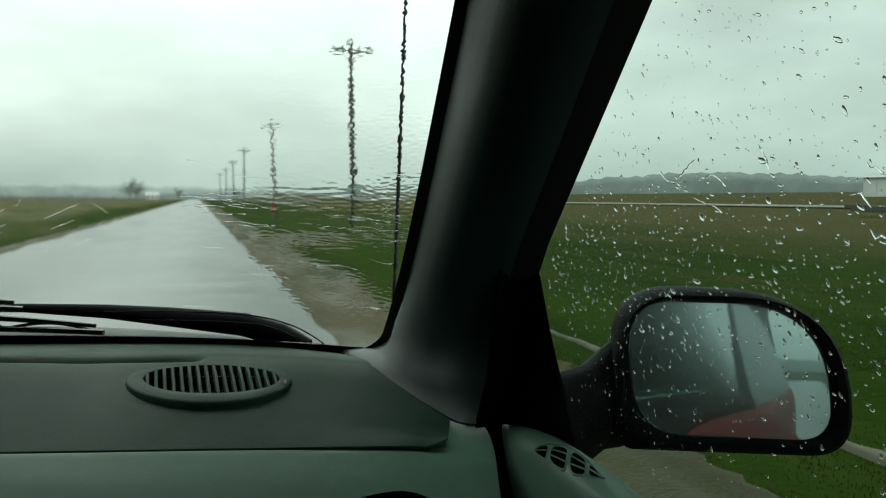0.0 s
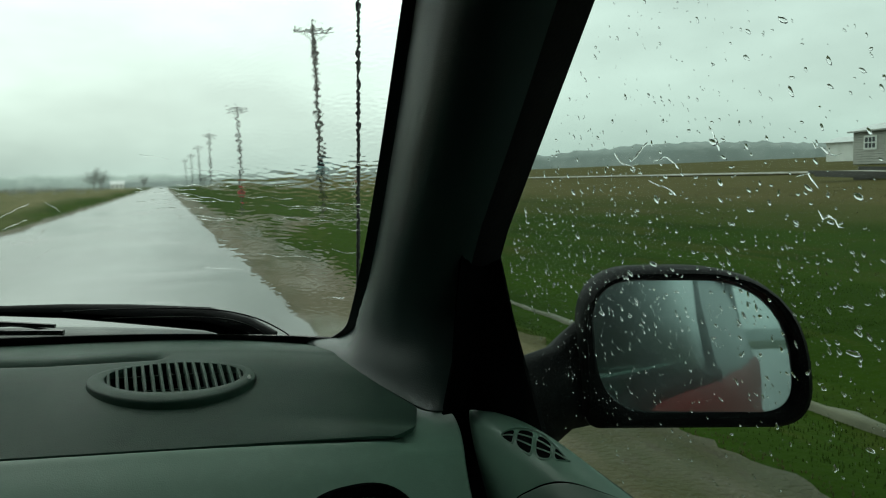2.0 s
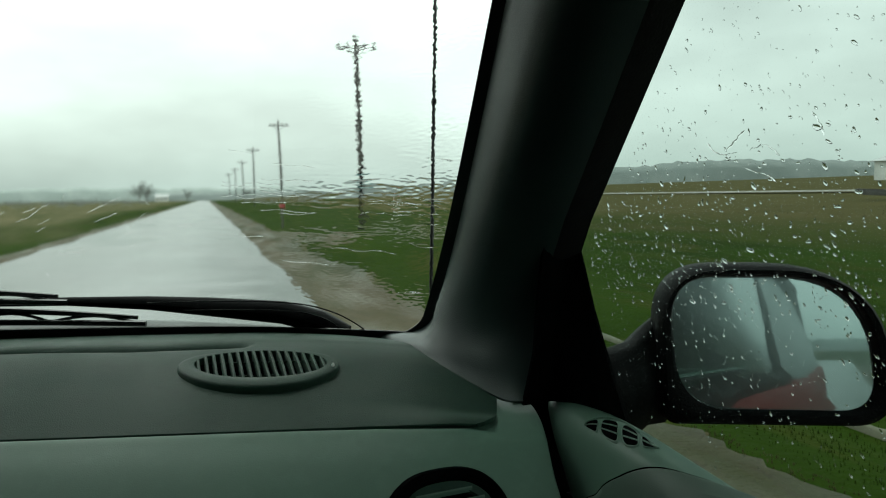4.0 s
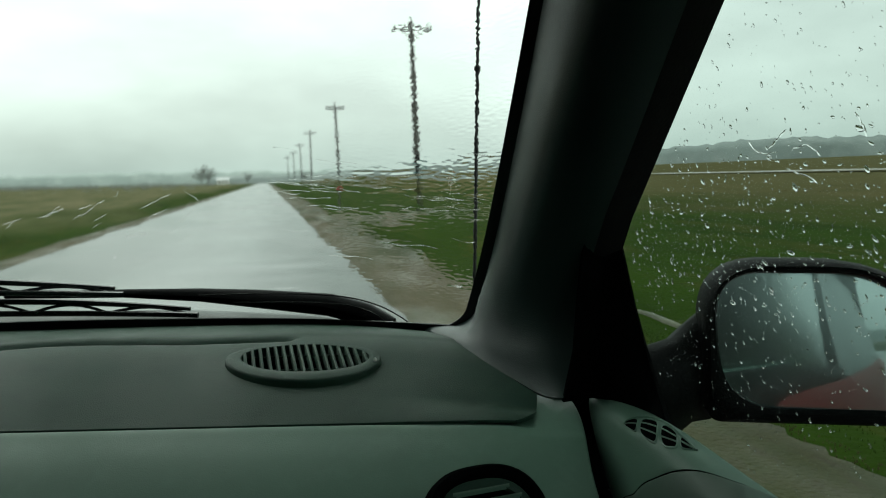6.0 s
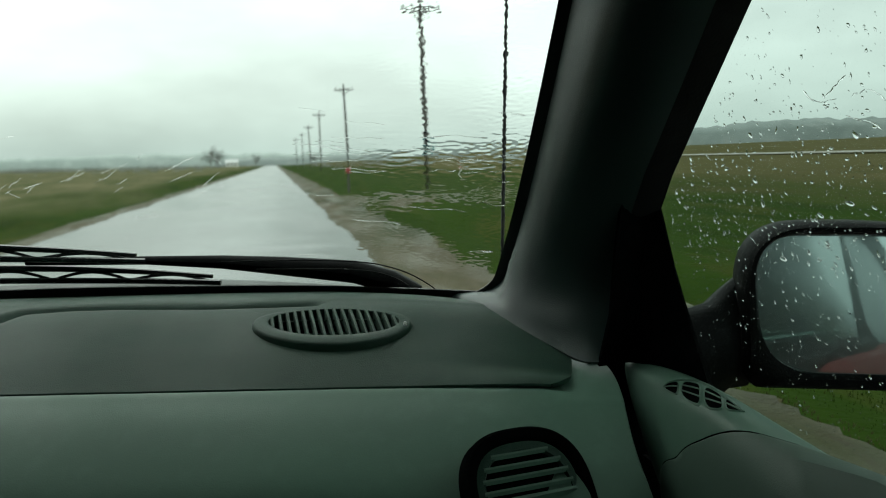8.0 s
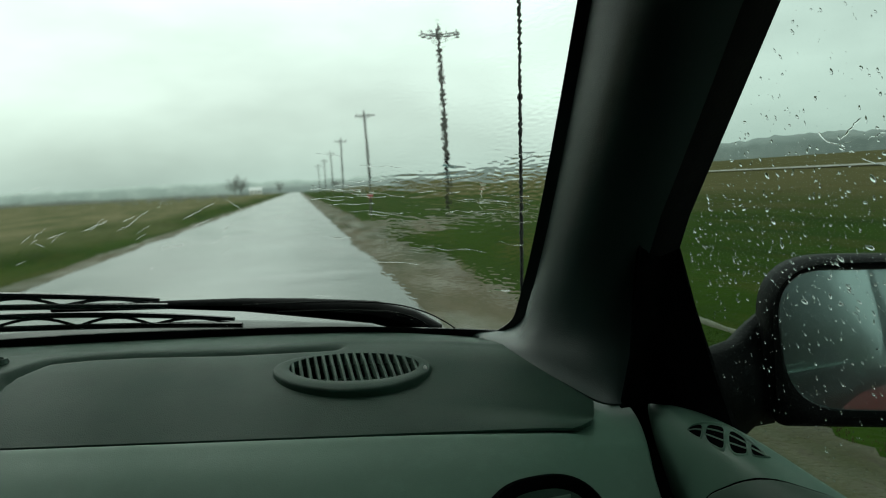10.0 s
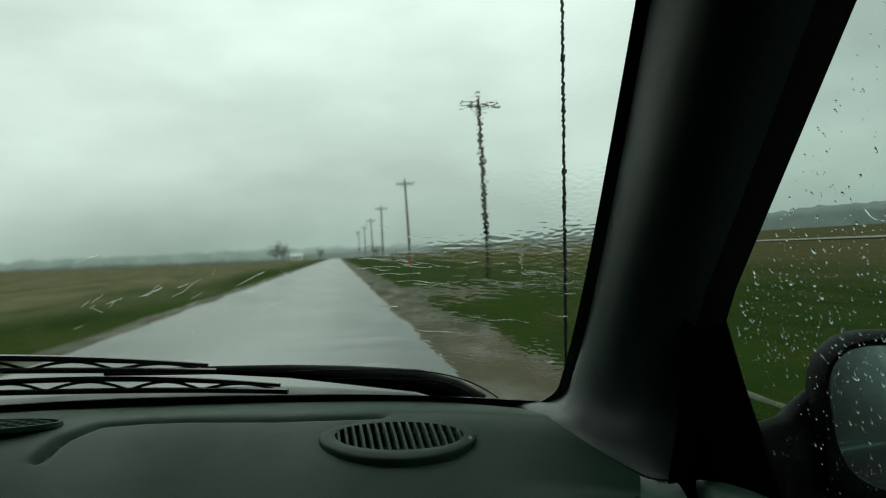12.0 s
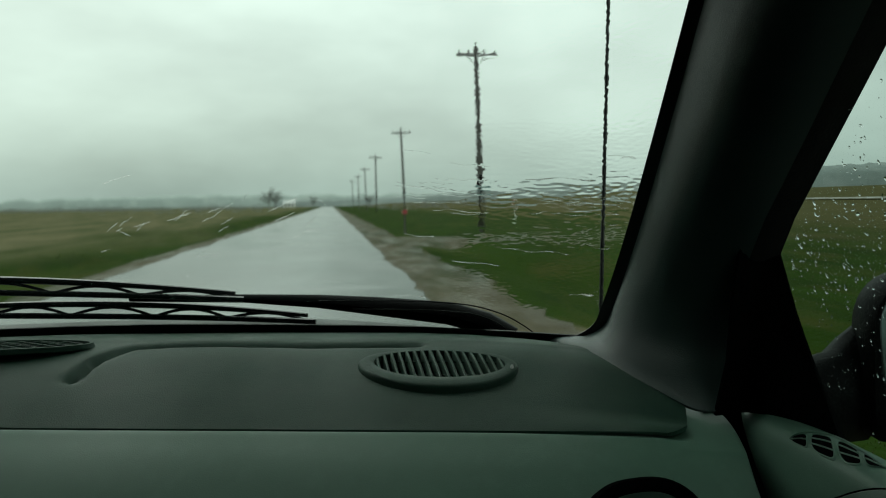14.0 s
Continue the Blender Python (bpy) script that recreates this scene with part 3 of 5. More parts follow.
def pad_z(x, y, plain=False):
    d = y - seam_y(x)
    z = PROFILE[-1][1]
    for (a, za), (b, zb) in zip(PROFILE, PROFILE[1:]):
        if d <= b:
            z = za + (zb - za) * max(0, d - a) / (b - a)
            break
    z -= 0.35 * max(0, x) ** 2 * smoothstep(0.0, 0.035, d)
    if plain:
        return z
    p = Vector((x, y))
    near = 1.0
    for a, b in zip(GROOVE, GROOVE[1:]):
        u = max(0, min(1, (p - a).dot(b - a) / (b - a).length_squared))
        near = min(near, (p - a - u * (b - a)).length)
    z -= 0.0105 * math.exp(-(near / 0.0058) ** 2) * (1 - smoothstep(-0.03, 0.05, x))
    e = math.sqrt(((x - VC.x) / VA) ** 2 + ((y - VC.y + VS * (x - VC.x)) / VB) ** 2)
    if e < 0.99:
        z -= 0.022
    return z


# the pad's right end, d behind the seam: a round corner, then in under the pillar's foot
PAD_D = (0.0, 0.003, 0.008, 0.015, 0.025, 0.035, 0.05, 0.07, 0.12)
PAD_X = (0.186, 0.194, 0.2005, 0.206, 0.2115, 0.2155, 0.2205, 0.2245, 0.226)
rows = []
for j in range(111):
    v = (j / 110) ** 1.25
    row = []
    for i in range(231):
        u = i / 230
        right = float(np.interp(v * 0.2256, PAD_D, PAD_X))
        x = -1.1 + (right + 1.1) * (1 - (1 - u) ** 1.5)
        y = seam_y(x) + v * (base_y(x) - seam_y(x) + 0.004)
        row.append((x, y, pad_z(x, y) - 0.0016 * smoothstep(0.165, 0.200, x) * smoothstep(0.055, 0.0, v * 0.2256)))
    rows.append(row)
rows = [[(x, y, z - 0.0025) for x, y, z in rows[0]]] + rows
part("pad", sheet(rows, 0.004), M_PAD, dash, "dark grey grained vinyl top pad")

LOWER = ((0.12, 0.958), (0.05, 0.9535), (0.004, 0.9460), (-0.003, 0.9490), (-0.016, 0.9430), (-0.038, 0.931), (-0.066, 0.912), (-0.094, 0.888), (-0.118, 0.852), (-0.132, 0.80), (-0.136, 0.70), (-0.11, 0.50))
prof = curve([(0, d, z) for d, z in LOWER], 60)


def panel_end(d):
    """The panel's right end beside the door gap, which leans inwards downwards."""
    return 0.2545 - 0.022 * smoothstep(0.05, -0.075, d)


rows = []
for q in prof:
    row = []
    for i in range(121):
        end = panel_end(q.y)
        x = -1.1 + (end + 1.1) * (1 - (1 - i / 120) ** 1.6)
        tuck = 0.010 * smoothstep(end - 0.004, end, x) ** 2
        z = q.z
        if -0.016 < q.y < 0.05:
            # beyond the pad's end the panel runs up to the pillar without a seam
            z += (0.9430 + 0.0145 * (q.y + 0.016) / 0.066 - z) * smoothstep(0.176, 0.202, x)
        elif q.y >= 0.05:
            z += 0.004 * smoothstep(0.176, 0.202, x)
        row.append((x, seam_y(x) + q.y + tuck, z - 0.10 * max(0, x) ** 2 - tuck * 0.12))
    rows.append(row)
part("lower_panel", sheet(rows, 0.004), M_LOWER, dash, "grey-green moulded lower panel")

# oval speaker grille: a flat disc whose front edge stands proud of the sloping pad, with slats over a dark well
def oval_ring(r, h, n=96):
    ring_ = []
    for k in range(n):
        a = 2 * math.pi * k / n
        front = max(0.0, 0.55 - 0.62 * math.sin(a + 0.10)) if h > 0 else 1.0
        x, y = oval(a, r * (0.62 - 0.38 * math.sin(a)) if r > 0 else r, 1.30)
        x += (0.006 if math.cos(a) < 0 else 0.0015) * math.cos(a) * min(1.0, max(0.0, r) / 0.012)
        ring_.append((x, y, pad_z(x, y, True) + h * front + 0.0004))
    return ring_


grille = part("speaker_grille", sheet([oval_ring(0.0120, -0.0015), oval_ring(0.0117, 0.0010), oval_ring(0.0114, 0.0036), oval_ring(0.0108, 0.0050), oval_ring(0.0096, 0.0054), oval_ring(0.0060, 0.0056), oval_ring(0.0008, 0.0046), oval_ring(0.0, 0.0040), oval_ring(-0.0012, -0.005)], closed=True), M_PAD, dash, "oval slatted speaker grille rim")
for i in range(16):
    dx = -VA + 2 * VA * (i + 0.5) / 16
    reach = VB * math.sqrt(max(0, 1 - (dx / VA) ** 2)) + 0.0005
    if reach < 0.006:
        continue
    sec = []
    for j in range(9):
        v = -reach + 2 * reach * j / 8
        x, y = VC.x + dx - 0.06 * v, VC.y - VS * dx + v
        z = pad_z(x, y, True) + 0.0024 - 0.0012 * v / VB
        w = 0.0016
        sec.append([(x - w, y, z - 0.010), (x - w, y, z - 0.0008), (x - w * 0.6, y, z), (x + w * 0.6, y, z), (x + w, y, z - 0.0008), (x + w, y, z - 0.010)])
    part("slat", sheet(sec), M_PAD, grille)
for s in (-0.45, 0.35):
    w = VA * math.sqrt(1 - s * s)
    pts = []
    for i in range(13):
        dx = -w + 2 * w * i / 12
        x, y = VC.x + dx, VC.y - VS * dx + s * VB
        pts.append((x, y, pad_z(x, y, True) - 0.003))
    part("cross_bar", tube(pts, 0.0009, 6), M_PAD, grille)
part("black_backing", sheet([[(VC.x + VA * r * math.cos(a), VC.y - VS * VA * r * math.cos(a) + VB * r * math.sin(a), 0.972 - 0.02 * (r < 0.9) + 0.010 * r * math.sin(a)) for a in (2 * math.pi * k / 36 for k in range(36))] for r in (1.0, 0.95, 0.5, 0.05)], closed=True), M_BLACK, grille)

# Added white bead in place of a small bright reflection on the rim.
bx, by = oval(-0.32, 0.006, 1.25)
part("glint_bead", tube([(bx, by, pad_z(bx, by, True) + 0.002), (bx, by, pad_z(bx, by, True) + 0.0055), (bx, by, pad_z(bx, by, True) + 0.007)], [0.0016, 0.0016, 0.0006], 10), M_WHITE, grille, "tiny white bead standing in for a glint")

# grille of the demister at the middle of the dash
CC = Vector((-0.418, 0.829))
dem = part("demister_grille", sheet([[(CC.x + (0.088 + r) * math.cos(a), CC.y + (0.027 + r) * math.sin(a) - 0.25 * 0.088 * math.cos(a) * 0.4, 1.0 + h) for a in (2 * math.pi * k / 60 for k in range(60))] for r, h in ((0.004, -0.002), (0.002, 0.003), (-0.001, 0.003), (-0.002, -0.004))], closed=True), M_PAD, dash, "oval mesh demister grille")
for s in (-1, 1):
    for i in range(-9, 10):
        pts = []
        for j in range(25):
            v = -0.06 + 0.12 * j / 24
            x, y = i * 0.020 + s * v * 1.3, v
            if (x / 0.088) ** 2 + (y / 0.027) ** 2 < 1:
                pts.append((CC.x + x, CC.y + y - 0.1 * x, 1.0015))
        if len(pts) > 2:
            part("lattice_bar", tube(pts, 0.0009, 6), M_PAD, dem)
# Flat black disc lying on the pad, painted as the shade under the mesh.
part("black_backing", sheet([[(CC.x + 0.086 * r * math.cos(a), CC.y + 0.0255 * r * math.sin(a) - 0.0088 * r * math.cos(a), 1.0003) for a in (2 * math.pi * k / 36 for k in range(36))] for r in (1, 0.02)], closed=True), M_BLACK, dem)

# round air vent in the lower panel, facing back and up
vm = Matrix.Translation((0.1397, 0.489, 0.893)) @ Euler((radians(50), 0, radians(9))).to_matrix().to_4x4() @ Matrix.Scale(0.98, 4)


def turned(bm, m):
    bmesh.ops.transform(bm, matrix=m, verts=bm.verts)
    return bm


def squircle(r, a, power=2.6):
    c, s = math.cos(a), math.sin(a)
    k = (abs(c) ** power + abs(s) ** power) ** (-1 / power)
    return r * k * c, r * k * s


rings = [[(*squircle(r, 2 * math.pi * k / 64), h) for k in range(64)] for r, h in ((0.0530, -0.006), (0.0525, 0.003), (0.0495, 0.0075), (0.0455, 0.006), (0.0415, 0.001), (0.0405, -0.0025), (0.03, -0.003), (0.002, -0.003))]
vent = part("round_air_vent", turned(sheet(rings, closed=True), vm), M_BLACK, dash, "black round air vent with horizontal vanes")
part("faceplate", turned(sheet([[(*squircle(r, 2 * math.pi * k / 64), h) for k in range(64)] for r, h in ((0.0415, 0.0015), (0.0385, 0.0022), (0.0350, 0.0022), (0.0340, -0.001))], closed=True), vm), M_PAD, vent, "dark grey vent faceplate")
for i in range(8):
    y = 0.0330 - 0.0088 * i
    w = 0.037 * (max(0.02, 1 - (abs(y) / 0.0385) ** 2.6)) ** (1 / 2.6)
    vane = sheet([[(-w + 2 * w * j / 10, y + 0.0007 * t - 0.004 * max(0.0, t - 1), 0.0038 - 0.003 * max(0.0, t - 1)) for j in range(11)] for t in (0, 0.5, 1, 2)], 0.0006)
    part("vane", turned(vane, vm), M_LOWER, vent)

# ---------------------------------------------------------------- pillar trim
pillar = thing("pillar_trim", car, "grey moulded trim on the windscreen pillar", "pillar trim", kind="structure")


def edge_a(z):
    k = (z - 0.985) / 1.46
    return on_screen(side_edge(k) + 0.0107, k, -0.011)


def edge_b(z):
    u = z - 1.098
    return Vector((side_x(z) - 0.004, 0.603 - 0.782 * u, z)) if u > 0 else Vector((0.297, 0.603 + 0.011 * smoothstep(0.0, -0.06, u), z))


foot_line = curve([(0.158, 0.836, 0.982), (0.168, 0.745, 0.986), (0.180, 0.687, 0.981), (0.205, 0.643, 0.966), (0.224, 0.617, 0.956), (0.240, 0.603, 0.955), (0.252, 0.603, 0.955), (0.262, 0.604, 0.955)], 28)


def pillar_row(z):
    """The pillar's section at a height, from the windscreen round to the door frame."""
    a, b = edge_a(z), edge_b(z)
    w = b - a
    t = smoothstep(0.98, 1.22, z)
    low = ((0.0, 0.18), (0.03, 0.35), (0.09, 0.49), (0.21, 0.62), (0.41, 0.77), (0.70, 0.92))
    high = ((0.0, 0.22), (0.018, 0.44), (0.06, 0.64), (0.16, 0.82), (0.36, 0.95), (0.68, 1.01))
    return curve([a] + [a + Vector((w.x * (p + (q - p) * t), w.y * (u + (v - u) * t), 0)) for (p, u), (q, v) in zip(low, high)] + [b], 28)


# the foot flares out over the dashboard in one long hollow sweep
rows = [foot_line]
for k in range(1, 17):
    rise = 0.130 * (k / 16) ** 1.6
    blend = 1 - (1 - (k / 16) ** 1.6) ** 3.0
    row = []
    for i, f in enumerate(foot_line):
        z = f.z + rise
        hold = max(blend, max(0.0, 1 - (i / 9) ** 2) * smoothstep(0.0, 0.016, rise))
        row.append(Vector((f.x, f.y, z)).lerp(pillar_row(z)[i], hold))
    rows.append(row)
rows += [pillar_row(z) for z in (1.13, 1.16, 1.20, 1.24, 1.29, 1.35, 1.42)]
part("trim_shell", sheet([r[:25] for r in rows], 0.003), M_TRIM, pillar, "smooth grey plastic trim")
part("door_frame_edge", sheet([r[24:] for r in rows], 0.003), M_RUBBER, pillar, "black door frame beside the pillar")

# black window seal down the pillar's outer edge and the corner cover under it
seal = [edge_b(z) + Vector((0.002, -0.001, 0)) for z in [1.099 + 0.32 * i / 14 for i in range(15)]]
part("window_seal", tube([p - Vector((0.003, -0.002, 0)) for p in seal], 0.004, 8), M_RUBBER, pillar, "black rubber window seal")

# ---------------------------------------------------------------- passenger door
door = thing("car_door", car, "red car door with grey inner panel, seen from inside", "car door")


SECTION = curve([(0.303, 0, 0.951), (0.296, 0, 0.9570), (0.286, 0, 0.9585), (0.276, 0, 0.9570), (0.267, 0, 0.951), (0.2620, 0, 0.935), (0.259, 0, 0.912), (0.257, 0, 0.87), (0.257, 0, 0.70), (0.275, 0, 0.40)], 72)


def front_y(z):
    """The door's front edge, which leans back downwards."""
    return 0.616 - 1.15 * (0.955 - max(z, 0.84))


def on_panel(u, a, off=0.0):
    """u behind the door's front edge, a down the section (0 to 72)."""
    j = min(int(a), 71)
    p = SECTION[j].lerp(SECTION[j + 1], a - j)
    d = (SECTION[j + 1] - SECTION[j]).normalized()
    y = front_y(p.z) - u
    return Vector((p.x + 0.003 * smoothstep(0.005, 0.0, u), y, p.z - 0.007 * smoothstep(0.50, 0.34, y) * smoothstep(0.80, 0.954, p.z))) + off * Vector((d.z, 0, -d.x))


us = [0.0, 0.002, 0.006, 0.012, 0.02, 0.03, 0.05, 0.07, 0.09, 0.11, 0.13, 0.15, 0.17, 0.20, 0.25, 0.32, 0.42, 0.55, 0.75, 1.05]
rows = [[on_panel(u, a) for a in range(73)] for u in us]
rows = [[p + Vector((0.03, 0.001, 0)) for p in rows[0]]] + rows
part("inner_panel", sheet(rows, 0.003), M_LOWER, door, "grey-green moulded inner panel")


def armrest_top(u):
    return max(7.0, 57 - 95 * u - 230 * u * u)


rest = []
for i in range(61):
    u = 0.004 + 0.62 * (i / 60) ** 1.5
    top = armrest_top(u)
    rest.append([on_panel(u, min(71.9, top + (68 - top) * t), o) for t, o in ((0, -0.001), (0.004, 0.003), (0.02, 0.0055), (0.06, 0.0065), (0.2, 0.007), (0.5, 0.008), (1, 0.006))])
rest = [[p + Vector((0.012, 0.002, 0)) for p in rest[0]]] + rest
part("armrest_moulding", sheet(rest, 0.002), M_ARM, door, "dark grey rolled armrest moulding")
part("armrest_groove", tube([on_panel(u, min(71.0, armrest_top(u) + 0.2), 0.0035) for u in [0.006 + 0.36 * i / 50 for i in range(51)]], 0.0011, 6), M_BLACK, door, "thin dark joint over the armrest")


# leaf-shaped side demister in the door's front corner: four cells between broad dividers, with thin bars in them
LEAF_TOP = curve([(0.0790, 32.1, 0), (0.0960, 22.5, 0), (0.1153, 15.9, 0), (0.1437, 15.9, 0), (0.1765, 18.4, 0)], 80)
LEAF_LOW = curve([(0.0790, 32.1, 0), (0.1070, 31.5, 0), (0.1406, 30.1, 0), (0.1622, 24.7, 0), (0.1765, 18.4, 0)], 80)


def on_vent(s, v, off=0.0):
    """s along the leaf, v down across it."""
    j = min(int(s * 80), 79)
    top = LEAF_TOP[j].lerp(LEAF_TOP[j + 1], s * 80 - j)
    p = top.lerp(LEAF_LOW[j].lerp(LEAF_LOW[j + 1], s * 80 - j), v)
    return on_panel(p.x, p.y, off)


def cell_ring(mid_s, half, r, h):
    pts = []
    for k in range(40):
        c, d = math.cos(2 * math.pi * k / 40), math.sin(2 * math.pi * k / 40)
        e_ = (abs(c) ** 4 + abs(d) ** 4) ** -0.25
        pts.append(on_vent(min(1.0, max(0.0, mid_s + half * r * e_ * c)), 0.5 + 0.5 * r * e_ * d, h))
    return pts


sv = part("side_demister", tube([on_vent(0.01 + 0.98 * i / 30, -0.13 - 0.08 * math.sin(math.pi * i / 30), 0.0004) for i in range(31)], 0.0010, 6), M_LOWER, door, "leaf-shaped side demister outlet")
for mid_s, half, bars in ((0.125, 0.095, (0.5,)), (0.372, 0.100, (0.36, 0.70)), (0.628, 0.100, (0.36, 0.70)), (0.872, 0.092, (0.52,))):
    part("cell_rim", sheet([cell_ring(mid_s, half, r, h) for r, h in ((1.12, -0.0002), (1.06, 0.0009), (1.0, 0.0010), (0.95, 0.0002))], closed=True), M_LOWER, sv)
    # Flat black patch on the panel; its colour stands for the cell's shaded hollow.
    part("black_backing", sheet([cell_ring(mid_s, half, r, 0.0005) for r in (1.0, 0.5, 0.02)], closed=True), M_BLACK, sv)
    for v in bars:
        part("bar", tube([on_vent(mid_s - half + 2 * half * j / 8, v, 0.0009) for j in range(9)], 0.0006, 6), M_LOWER, sv)

# black corner cover between pillar, door and window
cover = [[(0.240, 0.604, 0.954), (0.272, 0.600, 0.956), (0.290, 0.560, 0.956), (0.301, 0.512, 0.954)],
         [(0.250, 0.602, 1.00), (0.274, 0.597, 1.00), (0.290, 0.573, 0.998), (0.300, 0.543, 0.996)],
         [(0.256, 0.606, 1.05), (0.278, 0.604, 1.05), (0.291, 0.592, 1.047), (0.300, 0.575, 1.043)],
         [(0.262, 0.600, 1.12), (0.282, 0.606, 1.11), (0.293, 0.607, 1.104), (0.300, 0.606, 1.099)]]
part("corner_cover", sheet([curve(r, 10) for r in cover], 0.005), M_BLACK, door, "black plastic corner cover")
part("window_sill_seal", tube([(0.305, 0.520 - 0.97 * i / 10, 0.946 - 0.008 * smoothstep(0, 2, i)) for i in range(11)], 0.004, 8), M_RUBBER, door, "black rubber sill seal")


def flank(y, z):
    """The side leans in towards the roof and swells at the belt, more so behind the front seats."""
    return (0.078 - 0.42 * (z - 0.90)) * smoothstep(0.12, -1.0, y)


def narrow(y):
    """How far the roof draws in behind the front seats."""
    return 0.125 * smoothstep(0.12, -1.0, y)


def swell(y):
    return 0.055 * smoothstep(0.35, -1.0, y)


rows = [[(side_x(z) + 0.004 + flank(y, z), y, z) for y in (0.625, 0.5, 0.3, 0.1, 0.0, -0.1, -0.2, -0.3, -0.38, -0.46)] for z in (0.90, 1.0, 1.1, 1.2, 1.3, 1.42)]
glass = part("window_pane", sheet(rows, 0.004), M_SIDEGLASS, door, "clear side window glass")
glass.visible_shadow = False
skin = curve([(0.322, 0, 0.872), (0.334, 0, 0.866), (0.352, 0, 0.84), (0.368, 0, 0.77), (0.376, 0, 0.60), (0.372, 0, 0.40), (0.355, 0, 0.15), (0.33, 0, 0.0)], 28)
part("outer_skin", sheet([[(p.x - 0.03 * smoothstep(0.3, 0.75, y) + swell(y), y, p.z) for p in skin] for y in (0.74, 0.6, 0.4, 0.2, 0.1, 0.0, -0.1, -0.2, -0.3, -0.4, -0.485)], 0.004), M_RED, door, "wet red painted outer skin")
part("belt_moulding", sheet([[(p[0] + swell(y), y, p[1]) for p in ((0.308, 0.898), (0.312, 0.912), (0.322, 0.914), (0.334, 0.904), (0.337, 0.885), (0.333, 0.868))] for y in (0.56, 0.2, 0.1, 0.0, -0.1, -0.2, -0.3, -0.485)], 0.002), M_WETBLACK, door, "black belt moulding under the window")

# ---------------------------------------------------------------- rest of the car body, closing the cabin
body = thing("car_body", car, "red car body with dark lined cabin", "car body", kind="structure")
part("side_panel", sheet([[(p.x - 0.02 * smoothstep(-1.0, -2.6, y) + swell(y), y, p.z) for p in skin] for y in (-0.495, -0.9, -1.4, -2.0, -2.6)], 0.004), M_RED, body, "wet red painted rear side")
part("rear_glass", sheet([[(side_x(z) + 0.006 - 0.02 * smoothstep(-1.0, -2.6, y) + flank(y, z), y, z) for y in (-0.56, -1.0, -1.5, -2.0, -2.5)] for z in (0.865, 1.1, 1.25, 1.38)], 0.004), M_DARKGLASS, body, "dark rear side glass")
part("centre_pillar", sheet([[(side_x(z) + 0.008 + flank(y, z), y, z) for y in (-0.45, -0.50, -0.57)] for z in (0.865, 1.1, 1.25, 1.42)], 0.05), M_WETBLACK, body, "black centre pillar")
part("roof", sheet([[(x - narrow(y) * max(0.0, x) / 0.335, y, 1.455 + 0.03 * (1 - ((x + 0.5) / 0.85) ** 2)) for x in (-1.22, -1.0, -0.5, 0.0, 0.2, 0.335)] for y in [0.72 - 3.32 * i / 24 for i in range(25)]], 0.03), M_CLOTH, body, "dark roof lining")
part("roof_rail", sheet([[(0.318 - narrow(y) + a, y, 1.45 + b) for a, b in ((-0.025, -0.03), (0.025, -0.03), (0.025, 0.03), (-0.025, 0.03))] for y in [0.375 - 2.945 * i / 24 for i in range(25)]], closed=True), M_BLACK, body, "black rail over the window", False)
# Unseen wall without the driver's window, so no daylight enters on this side.
part("driver_side", box((0.06, 3.6, 1.5), (-1.27, -0.85, 0.75), 0.01), M_CLOTH, body, "dark windowless wall closing the driver's side")
part("cabin_floor", box((1.66, 3.4, 0.05), (-0.47, -0.9, 0.02), 0.005), M_CLOTH, body, "dark carpet")
part("cabin_back", joined(box((1.42, 0.05, 1.45), (-0.56, -2.57, 0.75), 0.005), box((0.17, 0.05, 0.82), (0.24, -2.57, 0.42), 0.005)), M_CLOTH, body, "dark lined tailgate")
part("tailgate", sheet([[(x * w - 0.47, -2.625 + 0.012 * abs(x) ** 3 - lift, z) for x in [-1 + i / 6 for i in range(13)]] for w, z, lift in ((0.80, 0.12, 0.0), (0.83, 0.40, -0.02), (0.835, 0.70, -0.02), (0.82, 0.90, 0.0))], 0.004), M_RED, body, "wet red tailgate")
part("tailgate_glass", sheet([[(x * w - 0.50, -2.61 + 0.012 * abs(x) ** 3, z) for x in [-1 + i / 6 for i in range(13)]] for w, z in ((0.80, 0.90), (0.76, 1.15), (0.70, 1.50))], 0.004), M_DARKGLASS, body, "dark tailgate glass")
part("bulkhead", box((1.70, 0.04, 0.95), (-0.45, 1.02, 0.45), 0.005), M_CLOTH, body, "dark bulkhead behind the dashboard")
# Added panels, no part of the car: they hold side-window daylight off the cabin.
part("side_light_block", box((0.015, 0.32, 0.60), (0.2905, 0.01, 1.17), 0.004), M_CLOTH, body, "added dark panel keeping side daylight out of the cabin")
part("side_light_block", box((0.015, 2.42, 0.60), (0.140, -1.36, 1.17), 0.004), M_CLOTH, body, "added dark panel keeping side daylight out of the cabin")
part("door_lining", box((0.03, 3.2, 0.85), (0.295, -1.0, 0.45), 0.005), M_CLOTH, body, "dark lining behind the door panel")
# Added black block closes the see-through gap; its black stands for the shade there.
part("hinge_gap_filler", box((0.07, 0.16, 0.60), (0.268, 0.692, 0.655), 0.004), M_BLACK, body, "black block filling the hinge gap behind the dashboard end")
part("cowl", sheet([[(x, base_y(x) + d, z - 0.012 * smoothstep(-0.2, 0.15, x) - 0.045 * smoothstep(0.06, 0.15, x)) for x in [-1.1 + 1.29 * i / 30 for i in range(31)]] for d, z in ((0.006, 0.966), (0.012, 0.984), (0.03, 0.991), (0.06, 0.992), (0.11, 0.986), (0.16, 0.97), (0.17, 0.9))], 0.004), M_COWL, body, "wet black cowl below the windscreen")
